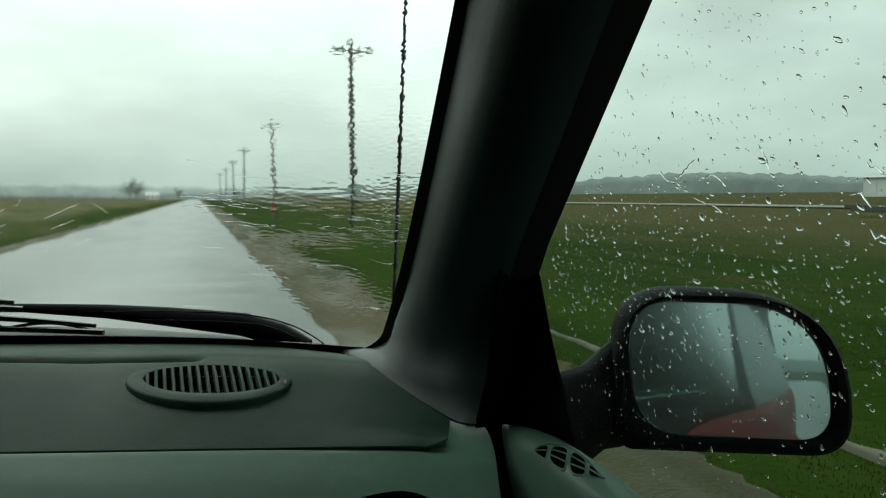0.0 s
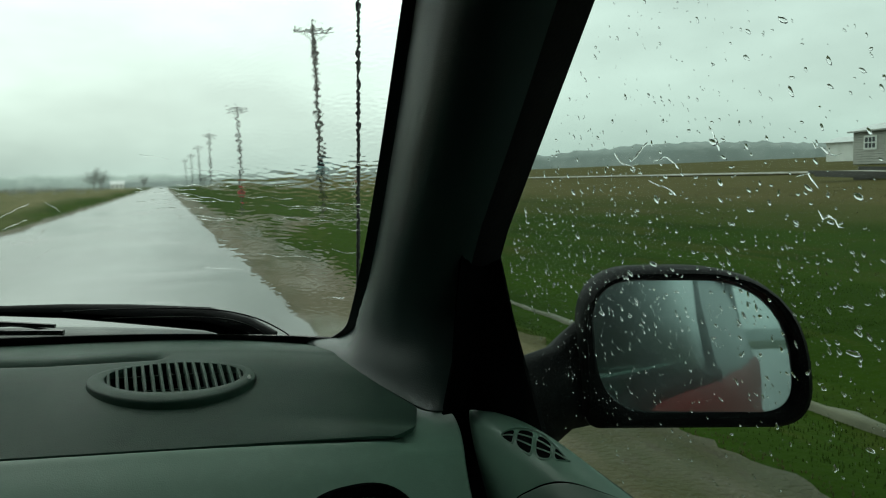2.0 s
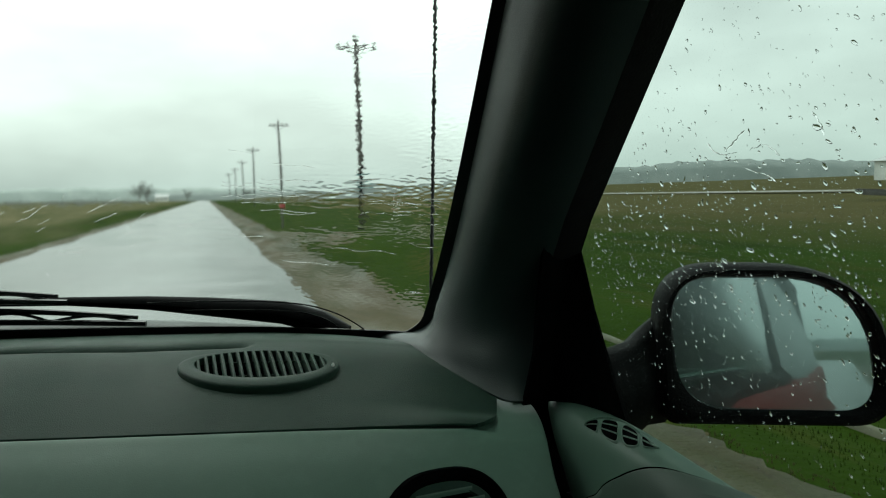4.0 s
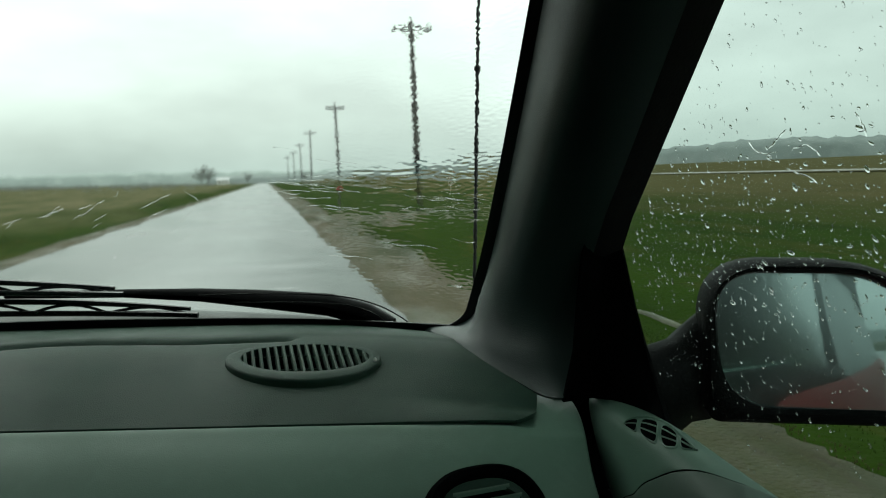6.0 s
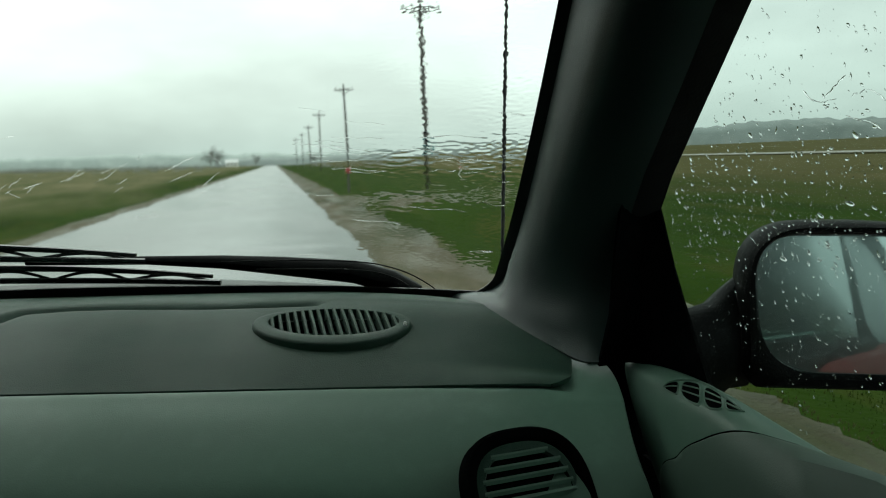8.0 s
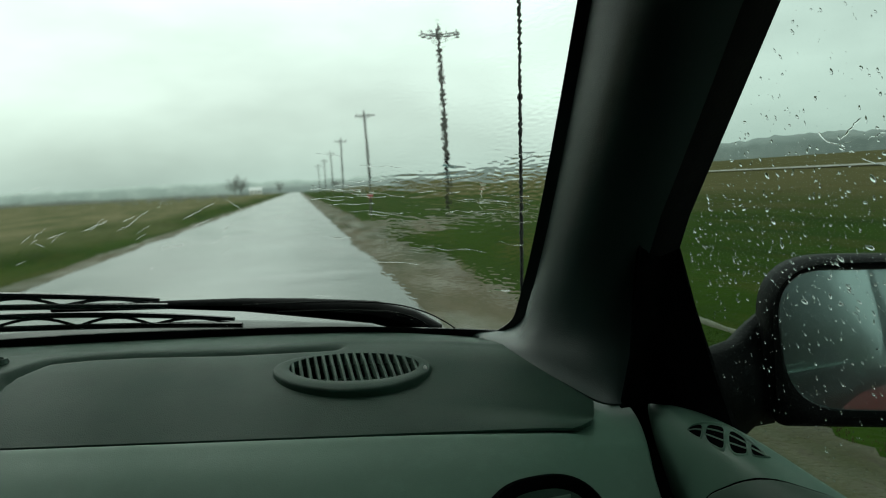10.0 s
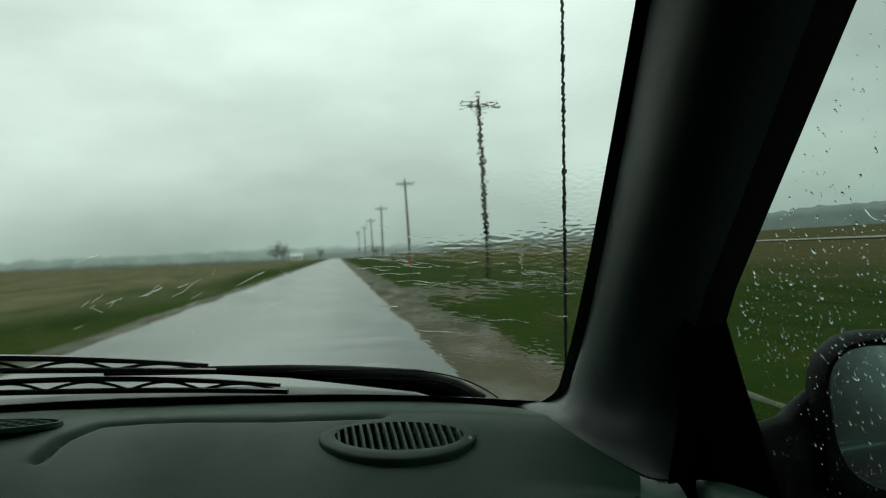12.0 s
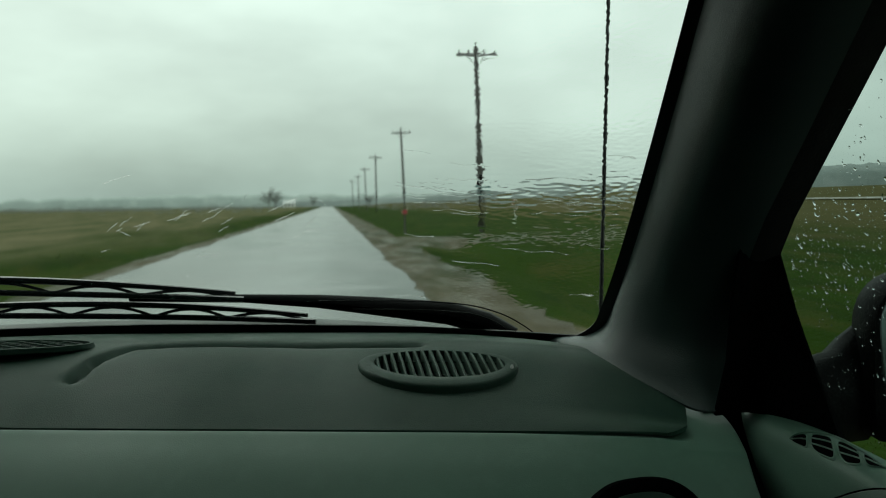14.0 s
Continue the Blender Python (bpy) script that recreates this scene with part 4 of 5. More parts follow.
part("fender", sheet([[(x, y, z - 0.12 * smoothstep(0.8, 1.8, y)) for x, z in ((0.20, 0.89), (0.25, 0.905), (0.29, 0.895), (0.34, 0.84), (0.365, 0.7), (0.36, 0.4))] for y in (0.82, 0.9, 1.1, 1.4, 1.8)], 0.004), M_RED, body, "wet red front wing")
part("bonnet", sheet([[(x, y, z - 0.03 * ((x + 0.45) / 0.65) ** 2) for x in [-1.10 + 1.30 * i / 12 for i in range(13)]] for y, z in ((1.19, 0.875), (1.35, 0.865), (1.55, 0.84), (1.75, 0.80), (1.84, 0.72), (1.87, 0.55), (1.86, 0.15))], 0.004), M_RED, body, "wet red bonnet")
part("roof_skin", sheet([[(x - narrow(y) * max(0.0, x) / 0.335, y, 1.515 + 0.03 * (1 - ((x + 0.47) / 0.83) ** 2) - (0.06 if x in (-1.3, 0.36) else 0)) for x in (-1.3, -1.22, -0.9, -0.45, 0.0, 0.28, 0.36)] for y in [0.72 - 3.32 * i / 24 for i in range(25)]], 0.004), M_RED, body, "wet red roof")
part("driver_side_skin", sheet([[(-0.94 - p.x, y, p.z) for p in skin] for y in (1.8, 0.7, -0.4, -1.5, -2.61)], 0.004), M_RED, body, "wet red driver's side")
for x, s in ((0.26, 1), (-1.20, -1)):
    for y in (1.28, -1.95):
        wheel = part("wheel", turned(sheet([[(x + s * d, r * math.cos(a), r * math.sin(a) - 0.075) for a in (2 * math.pi * k / 40 for k in range(40))] for d, r in ((-0.09, 0.20), (-0.09, 0.30), (-0.07, 0.325), (0.06, 0.325), (0.085, 0.30), (0.085, 0.20))], closed=True), Matrix.Translation((0, y, 0))), M_RUBBER, body, "black wet tyre")
        part("rim", turned(sheet([[(x + s * d, r * math.cos(a), r * math.sin(a) - 0.075) for a in (2 * math.pi * k / 40 for k in range(40))] for d, r in ((-0.05, 0.20), (0.08, 0.205), (0.085, 0.195), (0.05, 0.17), (0.065, 0.06), (0.065, 0.01))], closed=True), Matrix.Translation((0, y, 0))), M_METAL, wheel, "grey steel rim")

# ---------------------------------------------------------------- door mirror


def rounded(corners, radii, seg=10):
    """The outline of a polygon with round corners, in order."""
    pts, n = [], len(corners)
    for i in range(n):
        p, a, b = Vector(corners[i]), Vector(corners[i - 1]), Vector(corners[(i + 1) % n])
        u, v = (a - p).normalized(), (b - p).normalized()
        r = radii[i]
        s, e_ = p + u * r, p + v * r
        for k in range(seg + 1):
            t = k / seg
            pts.append((1 - t) ** 2 * s + 2 * t * (1 - t) * p + t * t * e_)
    return pts


mirror = thing("side_mirror", car, "black door mirror with raindrops and a reflecting glass", "side mirror")
ma = radians(20)
mc = Vector((0.49, 0.56, 0.99))
mu, mn = Vector((math.cos(ma), -math.sin(ma), 0)), Vector((-math.sin(ma), -math.cos(ma), 0))


def on_mirror(u, v, w):
    return mc + mu * u + Vector((0, 0, v)) + mn * w


outline = rounded([(-0.116, 0.084), (0.097, 0.082), (0.104, -0.070), (-0.112, -0.067)], [0.060, 0.110, 0.040, 0.015])
opening = rounded([(-0.107, 0.075), (0.082, 0.072), (0.085, -0.055), (-0.097, -0.055)], [0.045, 0.085, 0.032, 0.055])
mid = Vector((-0.02, 0.0))
hull = []
for k, w in ((1.0, 0.0), (1.02, -0.02), (1.0, -0.05), (0.9, -0.08), (0.66, -0.105), (0.3, -0.118), (0.02, -0.12)):
    hull.append([on_mirror(*(mid + (p - mid) * k), w) for p in outline])
lip = [[on_mirror(*p, 0.0) for p in outline], [on_mirror(*((p * 0.7 + q * 0.3)), 0.005) for p, q in zip(outline, opening)], [on_mirror(*((p * 0.25 + q * 0.75)), 0.004) for p, q in zip(outline, opening)], [on_mirror(*q, -0.001) for q in opening], [on_mirror(*q, -0.014) for q in opening]]
part("housing", sheet(list(reversed(hull)) + lip[1:], closed=True), M_WETBLACK, mirror, "wet black plastic housing")
# convex glass, turned a little more to the driver than its housing
gm = radians(24.2) - ma
BEND = 1.66
rings = []
for k in [1.04 - i * 0.08 for i in range(13)] + [0.01]:
    ring = []
    for q in opening:
        p = mid + (q - mid) * k
        ring.append(on_mirror(p.x, p.y, -0.010 + (p.x - mid.x) * math.tan(gm) - p.y * math.tan(radians(5.5)) - ((p.x - mid.x) ** 2 + p.y ** 2) / (2 * BEND)))
    rings.append(ring)
part("mirror_glass", sheet(rings, closed=True), M_MIRROR, mirror, "convex silvered mirror glass")
armrows = [[Vector((x, y + r * math.cos(a), z + h * math.sin(a))) for a in (2 * math.pi * k / 16 for k in range(16))] for x, y, z, r, h in ((0.300, 0.60, 0.952, 0.030, 0.044), (0.33, 0.612, 0.951, 0.030, 0.046), (0.36, 0.620, 0.954, 0.032, 0.047), (0.385, 0.638, 0.960, 0.030, 0.050), (0.410, 0.645, 0.966, 0.028, 0.058))]
part("arm", sheet(armrows, closed=True), M_WETBLACK, mirror, "black mirror foot")

# ---------------------------------------------------------------- wipers and antenna


def wiper(x0, x1, k0, k1, arm, label):
    """A blade from x0 to x1 along the glass: rubber, spine, bridges; and its arm if it shows."""
    ob = thing("windshield_wiper", car, label, "wiper", "wipers on the windscreen")

    def along(u, off, dk=0.0):
        return on_screen(x0 + (x1 - x0) * u, k0 + (k1 - k0) * u + dk, off)

    part("rubber_blade", tube([along(i / 30, 0.004) for i in range(31)], 0.0036, 8), M_WETRUBBER, ob)
    part("spine", tube([along(0.02 + 0.96 * i / 30, 0.013 + 0.005 * math.sin(math.pi * i / 30), 0.001 + 0.0036 * math.sin(math.pi * i / 30)) for i in range(31)], [0.0026 + 0.0018 * math.sin(math.pi * i / 30) for i in range(31)], 8), M_WETRUBBER, ob)
    for a, b in ((0.02, 0.22), (0.22, 0.40), (0.40, 0.60), (0.60, 0.78), (0.78, 0.98)):
        lift = 0.0036 * math.sin(math.pi * (a + b) / 2)
        part("bridge", tube([along(a + (b - a) * i / 8, 0.005 + 0.009 * math.sin(math.pi * i / 8), lift * math.sin(math.pi * i / 8)) for i in range(9)], 0.0019, 8), M_WETRUBBER, ob)
    if arm:
        part("arm", tube([on_screen(x, k, o) for x, k, o in arm], [r for r in (0.014, 0.018, 0.018, 0.015, 0.011, 0.007, 0.005)][:len(arm)], 10, 0.75), M_WETBLACK, ob, "black tapered wiper arm")
    return ob


wiper(-0.104, -0.60, 0.006, 0.022, [(0.125, -0.004, 0.008), (0.097, 0.004, 0.012), (0.055, 0.011, 0.014), (-0.03, 0.016, 0.014), (-0.10, 0.020, 0.014), (-0.19, 0.023, 0.014), (-0.33, 0.024, 0.016)], "wet black wiper with tapered arm resting low on the glass")
wiper(-0.190, -0.75, 0.027, 0.050, None, "wet black wiper blade lying along the cowl")
antenna = thing("antenna", (0, 0, RISE), "thin dark whip antenna on the front wing", "antenna")
part("whip", tube([(0.216, 0.830, 0.93), (0.232, 0.842, 1.3), (0.258, 0.862, 1.9)], [0.0024, 0.002, 0.0014], 8), M_METAL, antenna)
part("base", tube([(0.216, 0.830, 0.915), (0.216, 0.830, 0.935), (0.216, 0.830, 0.955)], [0.014, 0.012, 0.004], 12), M_RUBBER, antenna)

# ---------------------------------------------------------------- buildings and small roadside things


def clapboard_house(at, rz):
    ob = thing("farm_house", at, "low grey clapboard house with white windows in wet grass", "house")
    ob.rotation_euler = (0, 0, radians(rz))
    part("wall", box((8.0, 5.0, 2.6), (4.0, 2.5, 1.3)), M_SIDING, ob)
    for i in range(14):
        part("board", box((8.04, 0.05, 0.16), (4.0, -0.02, 0.12 + i * 0.186), 0, Matrix.Rotation(radians(-9), 4, "X")), M_SIDING, ob)
    part("roof", sheet([[(-0.3, -0.4, 2.55), (8.3, -0.4, 2.75)], [(-0.3, 2.5, 3.2), (8.3, 2.5, 3.4)], [(-0.3, 5.4, 2.55), (8.3, 5.4, 2.75)]], 0.12), M_TIN, ob, "pale roof", False)
    for x in (1.6, 5.9):
        w = part("window", box((1.2, 0.10, 1.1), (x, -0.06, 1.65), 0.01), M_WHITE, ob, "white framed window")
        for i in (0, 1, 2):
            for j in (0, 1):
                part("pane", box((0.26, 0.04, 0.36), (x - 0.33 + 0.33 * i, -0.10, 1.43 + 0.44 * j)), M_PANE, w)
    return ob


def barn(at, rz):
    ob = thing("barn", at, "dark red-brown plank shed with ochre false front", "barn")
    ob.rotation_euler = (0, 0, radians(rz))
    part("wall", box((11.0, 7.0, 3.1), (5.5, 3.5, 1.55)), M_BARN, ob)
    for i in range(36):
        part("plank", box((0.27, 0.06, 3.05 + 0.04 * math.sin(i * 3.1)), (0.17 + i * 0.305, -0.03, 1.53)), M_BARN, ob)
    part("eave_roof", sheet([[(-0.4, -1.2, 2.95), (11.4, -1.2, 2.95)], [(-0.4, 0.3, 3.45), (11.4, 0.3, 3.45)]], 0.09), M_TIN, ob, "pale tin eave", False)
    part("false_front", box((7.0, 0.25, 2.3), (5.0, 0.5, 4.4)), M_OCHRE, ob, "ochre plank false front")
    part("front_step", box((2.2, 0.25, 1.3), (9.6, 0.5, 3.9)), M_BARN, ob, "dark stepped parapet")
    part("door", box((2.4, 0.10, 2.4), (7.6, -0.10, 1.2), 0.01), M_BLACK, ob, "dark open doorway")
    return ob


def long_shed(at, rz):
    ob = thing("long_shed", at, "long low white farm building far across the field", "farm building")
    ob.rotation_euler = (0, 0, radians(rz))
    part("wall", box((36, 9, 4.0), (18, 4.5, 2.0)), M_WHITE, ob)
    part("roof", sheet([[(-0.5, -0.6, 3.95), (36.5, -0.6, 3.95)], [(-0.5, 4.5, 5.2), (36.5, 4.5, 5.2)], [(-0.5, 9.6, 3.95), (36.5, 9.6, 3.95)]], 0.12), M_TIN, ob, "pale tin roof", False)
    for i in range(12):
        part("wall_panel", box((2.9, 0.06, 3.9), (1.5 + 3 * i, -0.03, 2.0), 0.01), M_WHITE, ob)
    return ob


clapboard_house((51.0, 48.2, land(51.0, 46)), -90)
barn((50.5, 39.6, land(50.5, 37)), -90)
long_shed((131, 131, land(131, 121)), -82)


def small_house(at):
    ob = thing("distant_house", at, "small white farmhouse beside bare trees", "house")
    part("wall", box((9, 6, 3.2), (0, 0, 1.6)), M_WHITE, ob)
    part("roof", sheet([[(-4.8, -3.4, 3.1), (4.8, -3.4, 3.1)], [(-4.8, 0, 5.2), (4.8, 0, 5.2)], [(-4.8, 3.4, 3.1), (4.8, 3.4, 3.1)]], 0.15), M_TIN, ob, "", False)
    for x in (-2.6, 0, 2.6):
        part("window", box((1.0, 0.08, 1.2), (x, -3.03, 1.7)), M_PANE, ob)
    return ob


small_house((-31, 620, land(-31, 620)))


def bare_tree(at, h, seed):
    """A bare spring tree: trunk, limbs and a crown of fine twigs."""
    rnd = random.Random(seed)
    ob = thing("tree", at, "bare tree with a broad twiggy crown, coloured haze-grey", "tree", "trees by the far house")
    wood = tube([(0, 0, -0.3), (0.1, 0, h * 0.2), (0, 0.1, h * 0.45), (0.1, 0, h * 0.8)], [h * 0.035, h * 0.028, h * 0.02, h * 0.006], 8)
    ends = []
    for i in range(11):
        a, z = rnd.uniform(0, 6.28), h * rnd.uniform(0.2, 0.6)
        tip = Vector((math.cos(a), math.sin(a), 0)) * h * rnd.uniform(0.2, 0.42) + Vector((0, 0, z + h * rnd.uniform(0.15, 0.38)))
        start = Vector((0.05, 0, z))
        wood = joined(wood, tube([start, start.lerp(tip, 0.5) + Vector((0, 0, -0.04 * h)), tip], [h * 0.014, h * 0.009, h * 0.003], 5))
        ends += [start.lerp(tip, t) for t in (0.45, 0.7, 0.9, 1.0)]
    part("trunk", wood, M_BARK, ob)
    verts, faces = [], []
    for _ in range(1500):
        c = rnd.choice(ends)
        p = c + Vector((rnd.gauss(0, 1), rnd.gauss(0, 1), rnd.gauss(0, 0.8))) * h * 0.075
        d = Vector((rnd.gauss(0, 1), rnd.gauss(0, 1), rnd.gauss(0.4, 1))).normalized() * h * 0.05
        s = Vector((rnd.gauss(0, 1), rnd.gauss(0, 1), rnd.gauss(0, 1))).normalized() * h * 0.009
        n = len(verts)
        verts += [p - s, p + s, p + d]
        faces.append((n, n + 1, n + 2))
    crown = raw("crown", verts, faces, M_LEAF)
    crown.parent = ob
    return ob


for i, (x, y, h) in enumerate(((-29, 430, 10), (-34, 455, 12), (-12, 560, 8), (25, 520, 8))):
    bare_tree((x, y, land(x, y)), h, 20 + i)


def brush(name, boxes, label, seed):
    """Low tangled scrub along the field edges: many thin twigs in uneven clumps."""
    r_ = random.Random(seed)
    verts, faces = [], []
    for x0_, x1_, y0_, y1_, count, high in boxes:
        for _ in range(count):
            cx, cy = r_.uniform(x0_, x1_), r_.uniform(y0_, y1_)
            size = high * (0.35 + r_.random() ** 2)
            for _ in range(34):
                p = Vector((cx + r_.gauss(0, 0.8) * size, cy + r_.gauss(0, 0.8) * size, land(cx, cy) + abs(r_.gauss(0, 0.45)) * size))
                d = Vector((r_.gauss(0, 1), r_.gauss(0, 1), abs(r_.gauss(0.6, 1)))).normalized() * size * 0.5
                s = Vector((r_.gauss(0, 1), r_.gauss(0, 1), r_.gauss(0, 1))).normalized() * size * 0.07
                n = len(verts)
                verts += [p - s, p + s, p + d]
                faces.append((n, n + 1, n + 2))
    return tagged(raw(name, verts, faces, M_LEAF), label, "scrub", kind="stuff")


brush("field_scrub", [(-120, -24, 330, 460, 260, 1.7), (-60, -14, 170, 300, 60, 0.7), (14, 60, 150, 330, 120, 1.2), (-300, -120, 340, 500, 300, 2.0)], "low grey scrub along the far field edges", 31)


def roadside_sign(at):
    ob = thing("street_sign", at, "small teal street sign on a thin metal post", "street sign")
    part("post", tube([(0, 0, -0.3), (0, 0, 2.35)], 0.03, 8), M_METAL, ob)
    part("blade", box((0.75, 0.02, 0.2), (0, -0.02, 2.2), 0.006), M_SIGNTEAL, ob, "teal sign blade")
    part("lettering_bar", box((0.5, 0.006, 0.06), (0, -0.034, 2.2)), M_WHITE, ob, "pale bar of lettering")
    return ob


def mailbox(at):
    ob = thing("mailbox", at, "faded red roadside mailbox on a wooden post", "mailbox")
    part("post", box((0.1, 0.1, 1.3), (0, 0, 0.5), 0.01), M_POLE, ob)
    arch = [[(math.cos(a) * 0.14, y, 1.22 + max(-0.1, math.sin(a) * 0.14)) for a in [math.pi * (-0.15 + 1.3 * k / 12) for k in range(13)]] for y in (-0.28, 0.28)]
    part("box", sheet(arch, 0.01), M_SIGNRED, ob, "faded red rounded box")
    part("lid", box((0.26, 0.02, 0.24), (0, -0.285, 1.24), 0.008), M_SIGNRED, ob)
    part("flag", box((0.02, 0.06, 0.2), (0.16, 0.1, 1.36)), M_WHITE, ob)
    return ob


roadside_sign((8.2, 42.5, land(8.2, 42)))
mailbox((4.0, 44, land(4.0, 44)))


def marker_post(at):
    ob = thing("marker_post", at, "white and red roadside marker post", "marker post")
    part("post", box((0.09, 0.05, 1.6), (0, 0, 0.6), 0.01), M_WHITE, ob)
    part("band", box((0.10, 0.06, 0.25), (0, 0, 1.2)), M_SIGNRED, ob)
    return ob


marker_post((14.0, 60, land(14, 60)))
rnd = random.Random(8)
for i in range(7):
    # old timbers lying by the lane
    log = thing("timber", (35 + rnd.uniform(-2, 2), 29.5 + rnd.uniform(-2, 2), land(35, 29.5) + 0.15 + 0.16 * (i % 3)), "old grey timber lying in wet grass", "timber", "pile of old timbers")
    log.rotation_euler = (0, radians(rnd.uniform(-4, 4)), radians(rnd.uniform(0, 180)))
    part("beam", box((4.5 + rnd.random() * 2, 0.2, 0.18), (0, 0, 0), 0.015), M_POLE, log)

# ---------------------------------------------------------------- rain on the glass


def drops(name, spots, label):
    """Flattened beads of water, all in one mesh: place, normal, radius, stretch."""
    ico = bmesh.new()
    bmesh.ops.create_icosphere(ico, subdivisions=2, radius=1.0)
    base_v = [v.co.copy() for v in ico.verts]
    base_f = [tuple(v.index for v in f.verts) for f in ico.faces]
    ico.free()
    verts, faces = [], []
    for p, n, u, r, long, lean in spots:
        v = n.cross(u)
        a, b = u * math.cos(lean) + v * math.sin(lean), v * math.cos(lean) - u * math.sin(lean)
        k = len(verts)
        lump = [1 + 0.45 * noise.noise((q.x * 1.1 + 37 * p.y, q.y * 1.1 + 53 * p.z, q.z)) for q in base_v]
        verts += [tuple(p + (a * q.x * r * long * (1 - 0.25 * q.x) + b * q.y * r * (1 - 0.3 * q.x)) * g + n * max(q.z, -0.15) * r * 0.6) for q, g in zip(base_v, lump)]
        faces += [tuple(i + k for i in f) for f in base_f]
    ob = raw(name, verts, faces, M_WATER, True)
    ob.location = car
    ob.visible_shadow = False
    return tagged(ob, label, "raindrops", kind="stuff")


rnd = random.Random(5)
n_side = Vector((1, 0, -0.05)).normalized()
down = Vector((-0.05, 0, -1)).normalized()
spots = []
for i in range(3700):
    y = rnd.uniform(-0.05, 0.64)
    z = rnd.uniform(0.955, 1.40) if rnd.random() < 0.66 else rnd.gauss(1.10, 0.04)
    if z < 0.95 or z > 1.42 or y > 0.60 - 0.782 * max(0, z - 1.098):
        continue
    r = 0.00030 + 0.00068 * rnd.random() ** 2.3 + (0.0007 if rnd.random() < 0.04 else 0)
    spots.append((Vector((side_x(z) + 0.0083, y, z)), n_side, down, r * (0.7 if z < 1.06 else 1), rnd.uniform(1.2, 3.0), rnd.gauss(-0.85, 0.4)))
drops("side_window_raindrops", spots, "scattered raindrops on the side window")

def trickles(name, count, seed, maker, label):
    """Thin crooked runs of water, joined into one mesh."""
    r_ = random.Random(seed)
    r_.made = 0
    bm = None
    for _ in range(count):
        t = maker(r_)
        if t is None:
            continue
        bm = t if bm is None else joined(bm, t)
    ob = link(name, bm, M_WATER)
    ob.location = car
    ob.visible_shadow = False
    return tagged(ob, label, "rainwater", kind="stuff")


def screen_run(r_):
    x, k = r_.uniform(-0.02, 0.19), r_.gauss(0.112, 0.013) if r_.random() < 0.65 else r_.uniform(0.03, 0.12)
    n, step, sway = r_.randint(14, 30), r_.uniform(0.0018, 0.0028), r_.uniform(0.0003, 0.0008)
    slope, beat, turn = r_.gauss(-0.06, 0.05), r_.uniform(0.3, 0.7), r_.uniform(0, 6)
    pts, rad = [], []
    for i in range(n):
        xx = x + i * step
        if xx > side_edge(k) - 0.003:
            break
        pts.append(on_screen(xx, k + slope * i * step + sway * math.sin(i * beat + turn), 0.0046))
        rad.append(0.0003 + 0.0006 * abs(math.sin(i * beat * 0.6 + turn)))
    if len(pts) < 5:
        return None
    rad[0] = rad[-1] = 0.0001
    return tube(pts, rad, 6, 0.6)


trickles("windshield_trickles", 34, 2, screen_run, "crooked runs of water across the windscreen's corner")


def arc_run(r_):
    """Short streaks that the wipers leave on the far side of the sweep, most of them rising outwards."""
    x, k = r_.uniform(-0.36, -0.10), r_.gauss(0.092, 0.014)
    a, bow = r_.uniform(0.55, 1.05), r_.uniform(0.3, 1.6)
    if r_.random() < 0.18:
        a = -a
    n, step = r_.randint(5, 12), r_.uniform(0.0025, 0.0045)
    pts = [on_screen(x + i * step * math.cos(a) + r_.gauss(0, 0.0004), k + i * step * math.sin(a) * 0.42 - bow * (i * step) ** 2 + r_.gauss(0, 0.0003), 0.0046) for i in range(n)]
    rad = [r_.uniform(0.00025, 0.0006) for _ in pts]
    rad[0] = rad[-1] = 0.0001
    return tube(pts, rad, 6, 0.45)


trickles("wiper_streaks", 24, 6, arc_run, "curved streaks of water left by the wiper")


RUNS = ([(0.431, 1.179), (0.421, 1.172), (0.409, 1.170), (0.398, 1.171)], [(0.409, 1.170), (0.404, 1.167), (0.407, 1.165)],
        [(0.384, 1.171), (0.379, 1.173), (0.369, 1.174), (0.361, 1.170), (0.356, 1.166)], [(0.330, 1.191), (0.324, 1.184), (0.319, 1.176)],
        [(0.388, 1.160), (0.378, 1.157), (0.366, 1.155), (0.357, 1.150)], [(0.408, 1.173), (0.391, 1.185)])


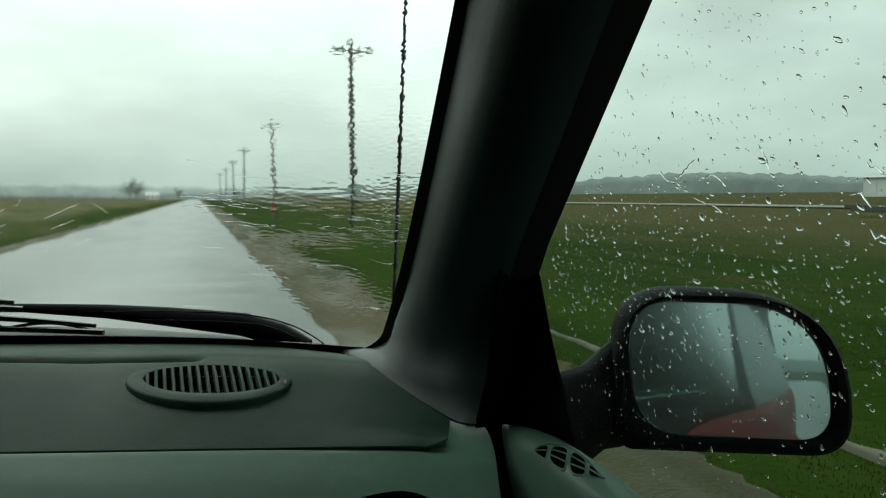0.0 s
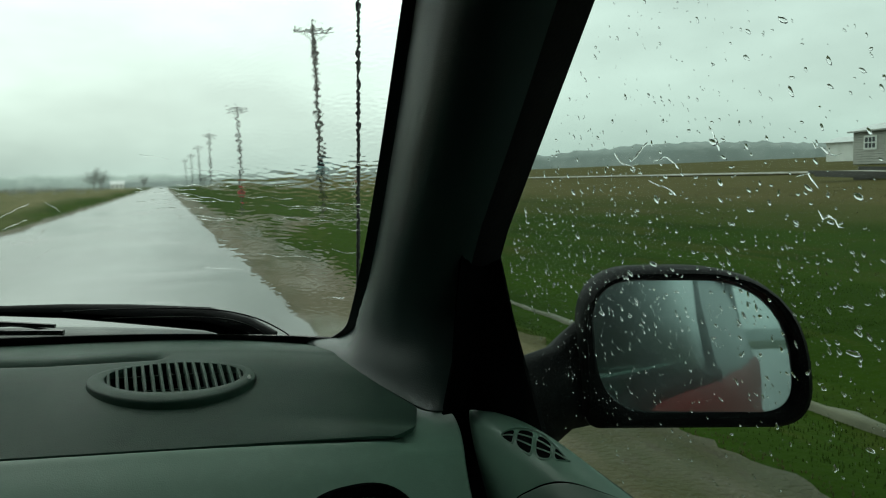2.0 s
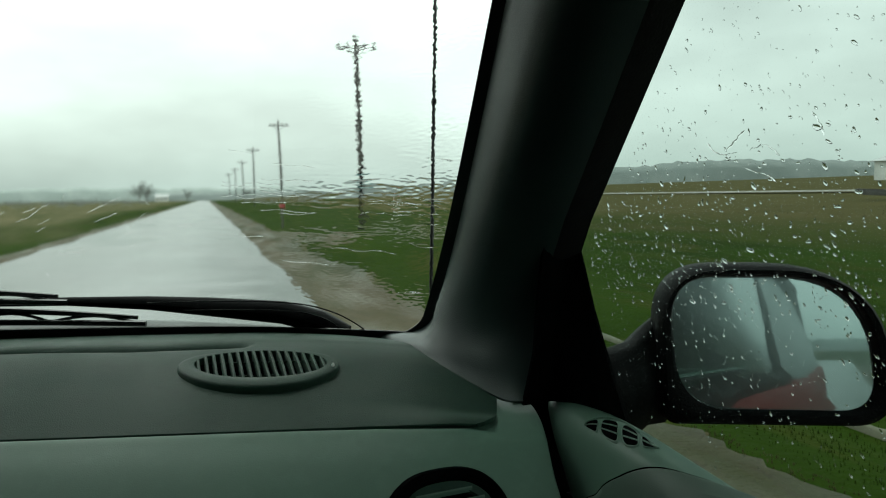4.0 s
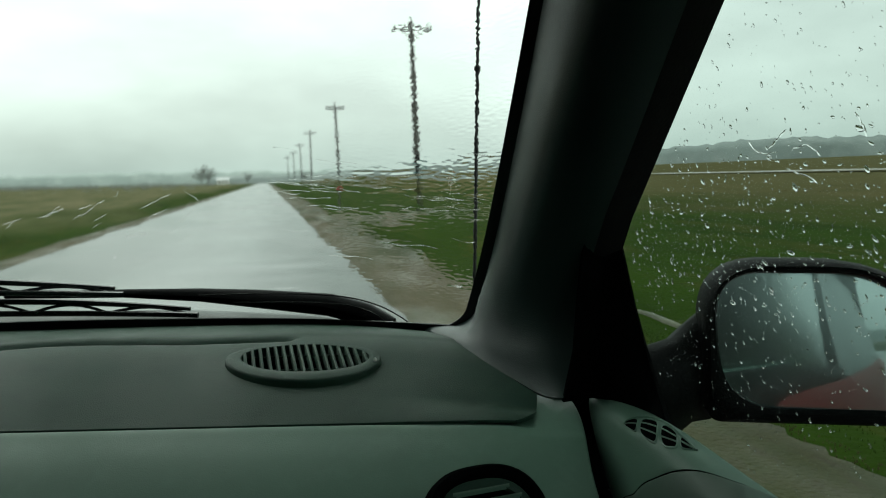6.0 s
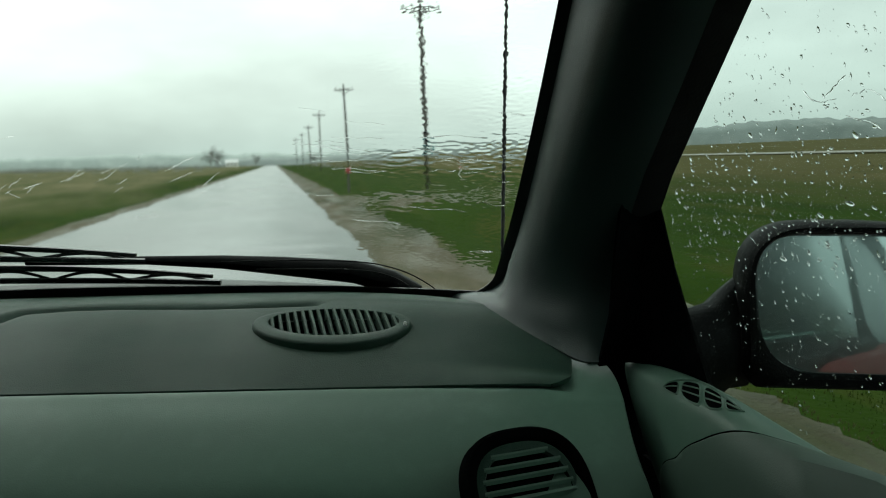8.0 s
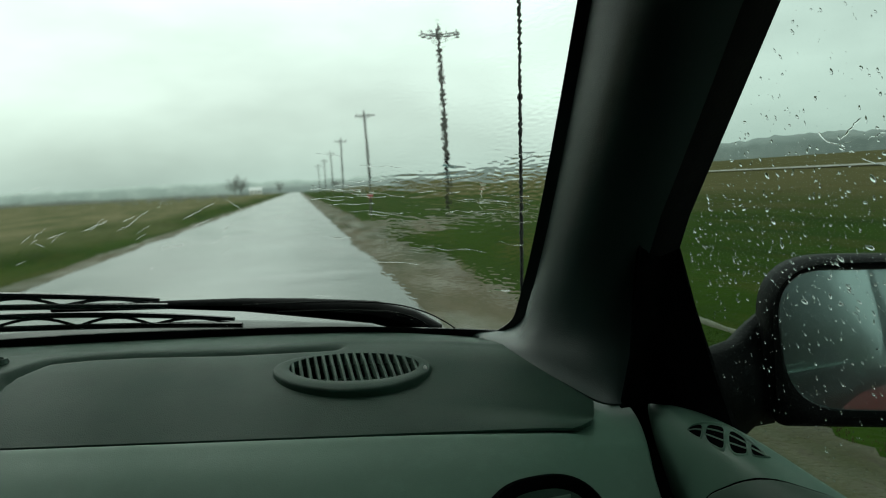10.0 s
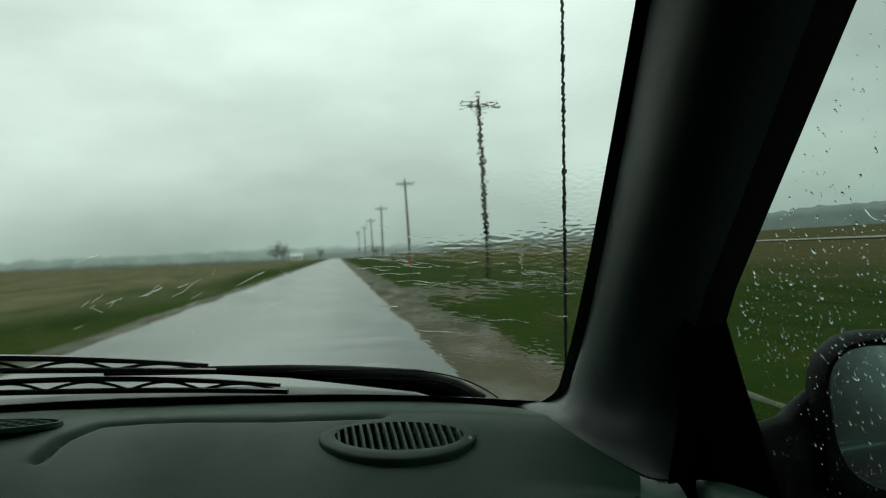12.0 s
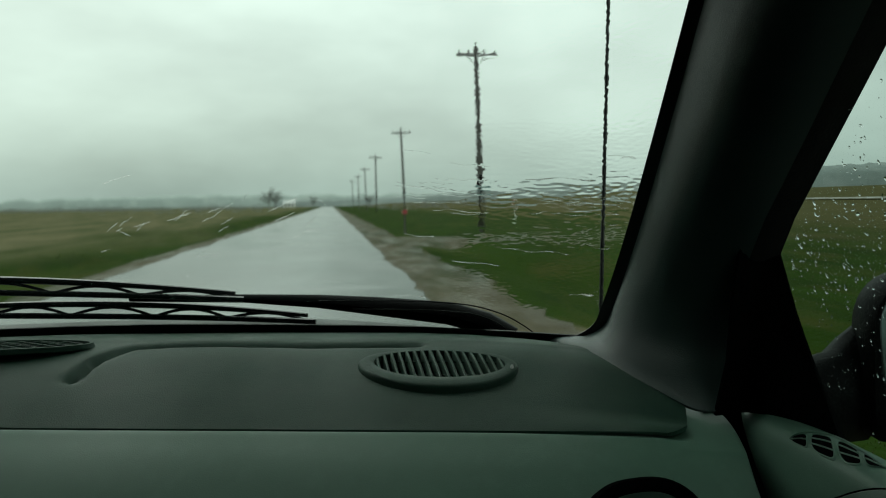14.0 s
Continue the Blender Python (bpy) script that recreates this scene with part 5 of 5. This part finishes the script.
def side_run(r_):
    """Crooked runs: first the long branched ones under the pillar, then short stray ones."""
    r_.made = r_.made + 1
    if r_.made <= len(RUNS):
        yz = [(p.x, p.y) for p in curve([(y, z, 0) for y, z in RUNS[r_.made - 1]], 10)]
    else:
        y, z = r_.uniform(0.05, 0.42), r_.gauss(1.145, 0.03)
        yz = []
        for i in range(r_.randint(4, 7)):
            yz.append((y, z))
            y, z = y - r_.uniform(0.002, 0.005), z - r_.uniform(-0.001, 0.004)
    pts = [Vector((side_x(z) + 0.0083, y + r_.gauss(0, 0.0003), z + r_.gauss(0, 0.0003))) for y, z in yz]
    rad = [r_.uniform(0.0004, 0.0010) for _ in pts]
    rad[0] = rad[-1] = 0.0002
    return tube(pts, rad, 6, 0.6)


trickles("side_window_trickles", 15, 9, side_run, "crooked branched runs of water on the side window")

# a thin uneven film of water over the corner of the screen that the wiper does not reach
nu, nk = 110, 480
x0, x1, k0, k1 = 0.02, 0.208, 0.012, 0.30


def film_height(x, k):
    s = k * 1.77 + 0.10 * (x - 0.1) + 0.004 * noise.noise((x * 25, k * 40, 3))
    beads = noise.noise((x * 230, s * 400, 0)) * 0.00012
    waves = (0.5 - abs(noise.noise((x * 30, s * 150, 7)))) * 0.00058 + (0.5 - abs(noise.noise((x * 55, s * 240, 17)))) * 0.00029
    zone = smoothstep(0.05, 0.085, k) * smoothstep(0.165, 0.11, k) * smoothstep(0.035, 0.10, x)
    edge = smoothstep(x0, x0 + 0.06, x) * smoothstep(k0, k0 + 0.02, k)
    return 0.00003 + edge * (0.00038 + beads * (0.85 * smoothstep(x0, x0 + 0.05, x) + 2.0 * smoothstep(0.14, 0.18, x)) + 0.7 * waves * zone)


verts = [on_screen(x0 + (x1 - x0) * i / nu, k0 + (k1 - k0) * j / nk, 0.0042) for j in range(nk + 1) for i in range(nu + 1)]
verts += [on_screen(x0 + (x1 - x0) * i / nu, k0 + (k1 - k0) * j / nk, 0.00422 + film_height(x0 + (x1 - x0) * i / nu, k0 + (k1 - k0) * j / nk)) for j in range(nk + 1) for i in range(nu + 1)]
w, h = nu + 1, (nu + 1) * (nk + 1)
faces = []
for j in range(nk):
    for i in range(nu):
        a = j * w + i
        faces += [(a, a + 1, a + w + 1, a + w), (h + a, h + a + w, h + a + w + 1, h + a + 1)]
film = raw("windshield_water_film", verts, faces, M_FILM, True)
film.location = car
film.visible_shadow = False
tagged(film, "thin uneven film of rainwater on the windscreen", "rainwater", kind="stuff")
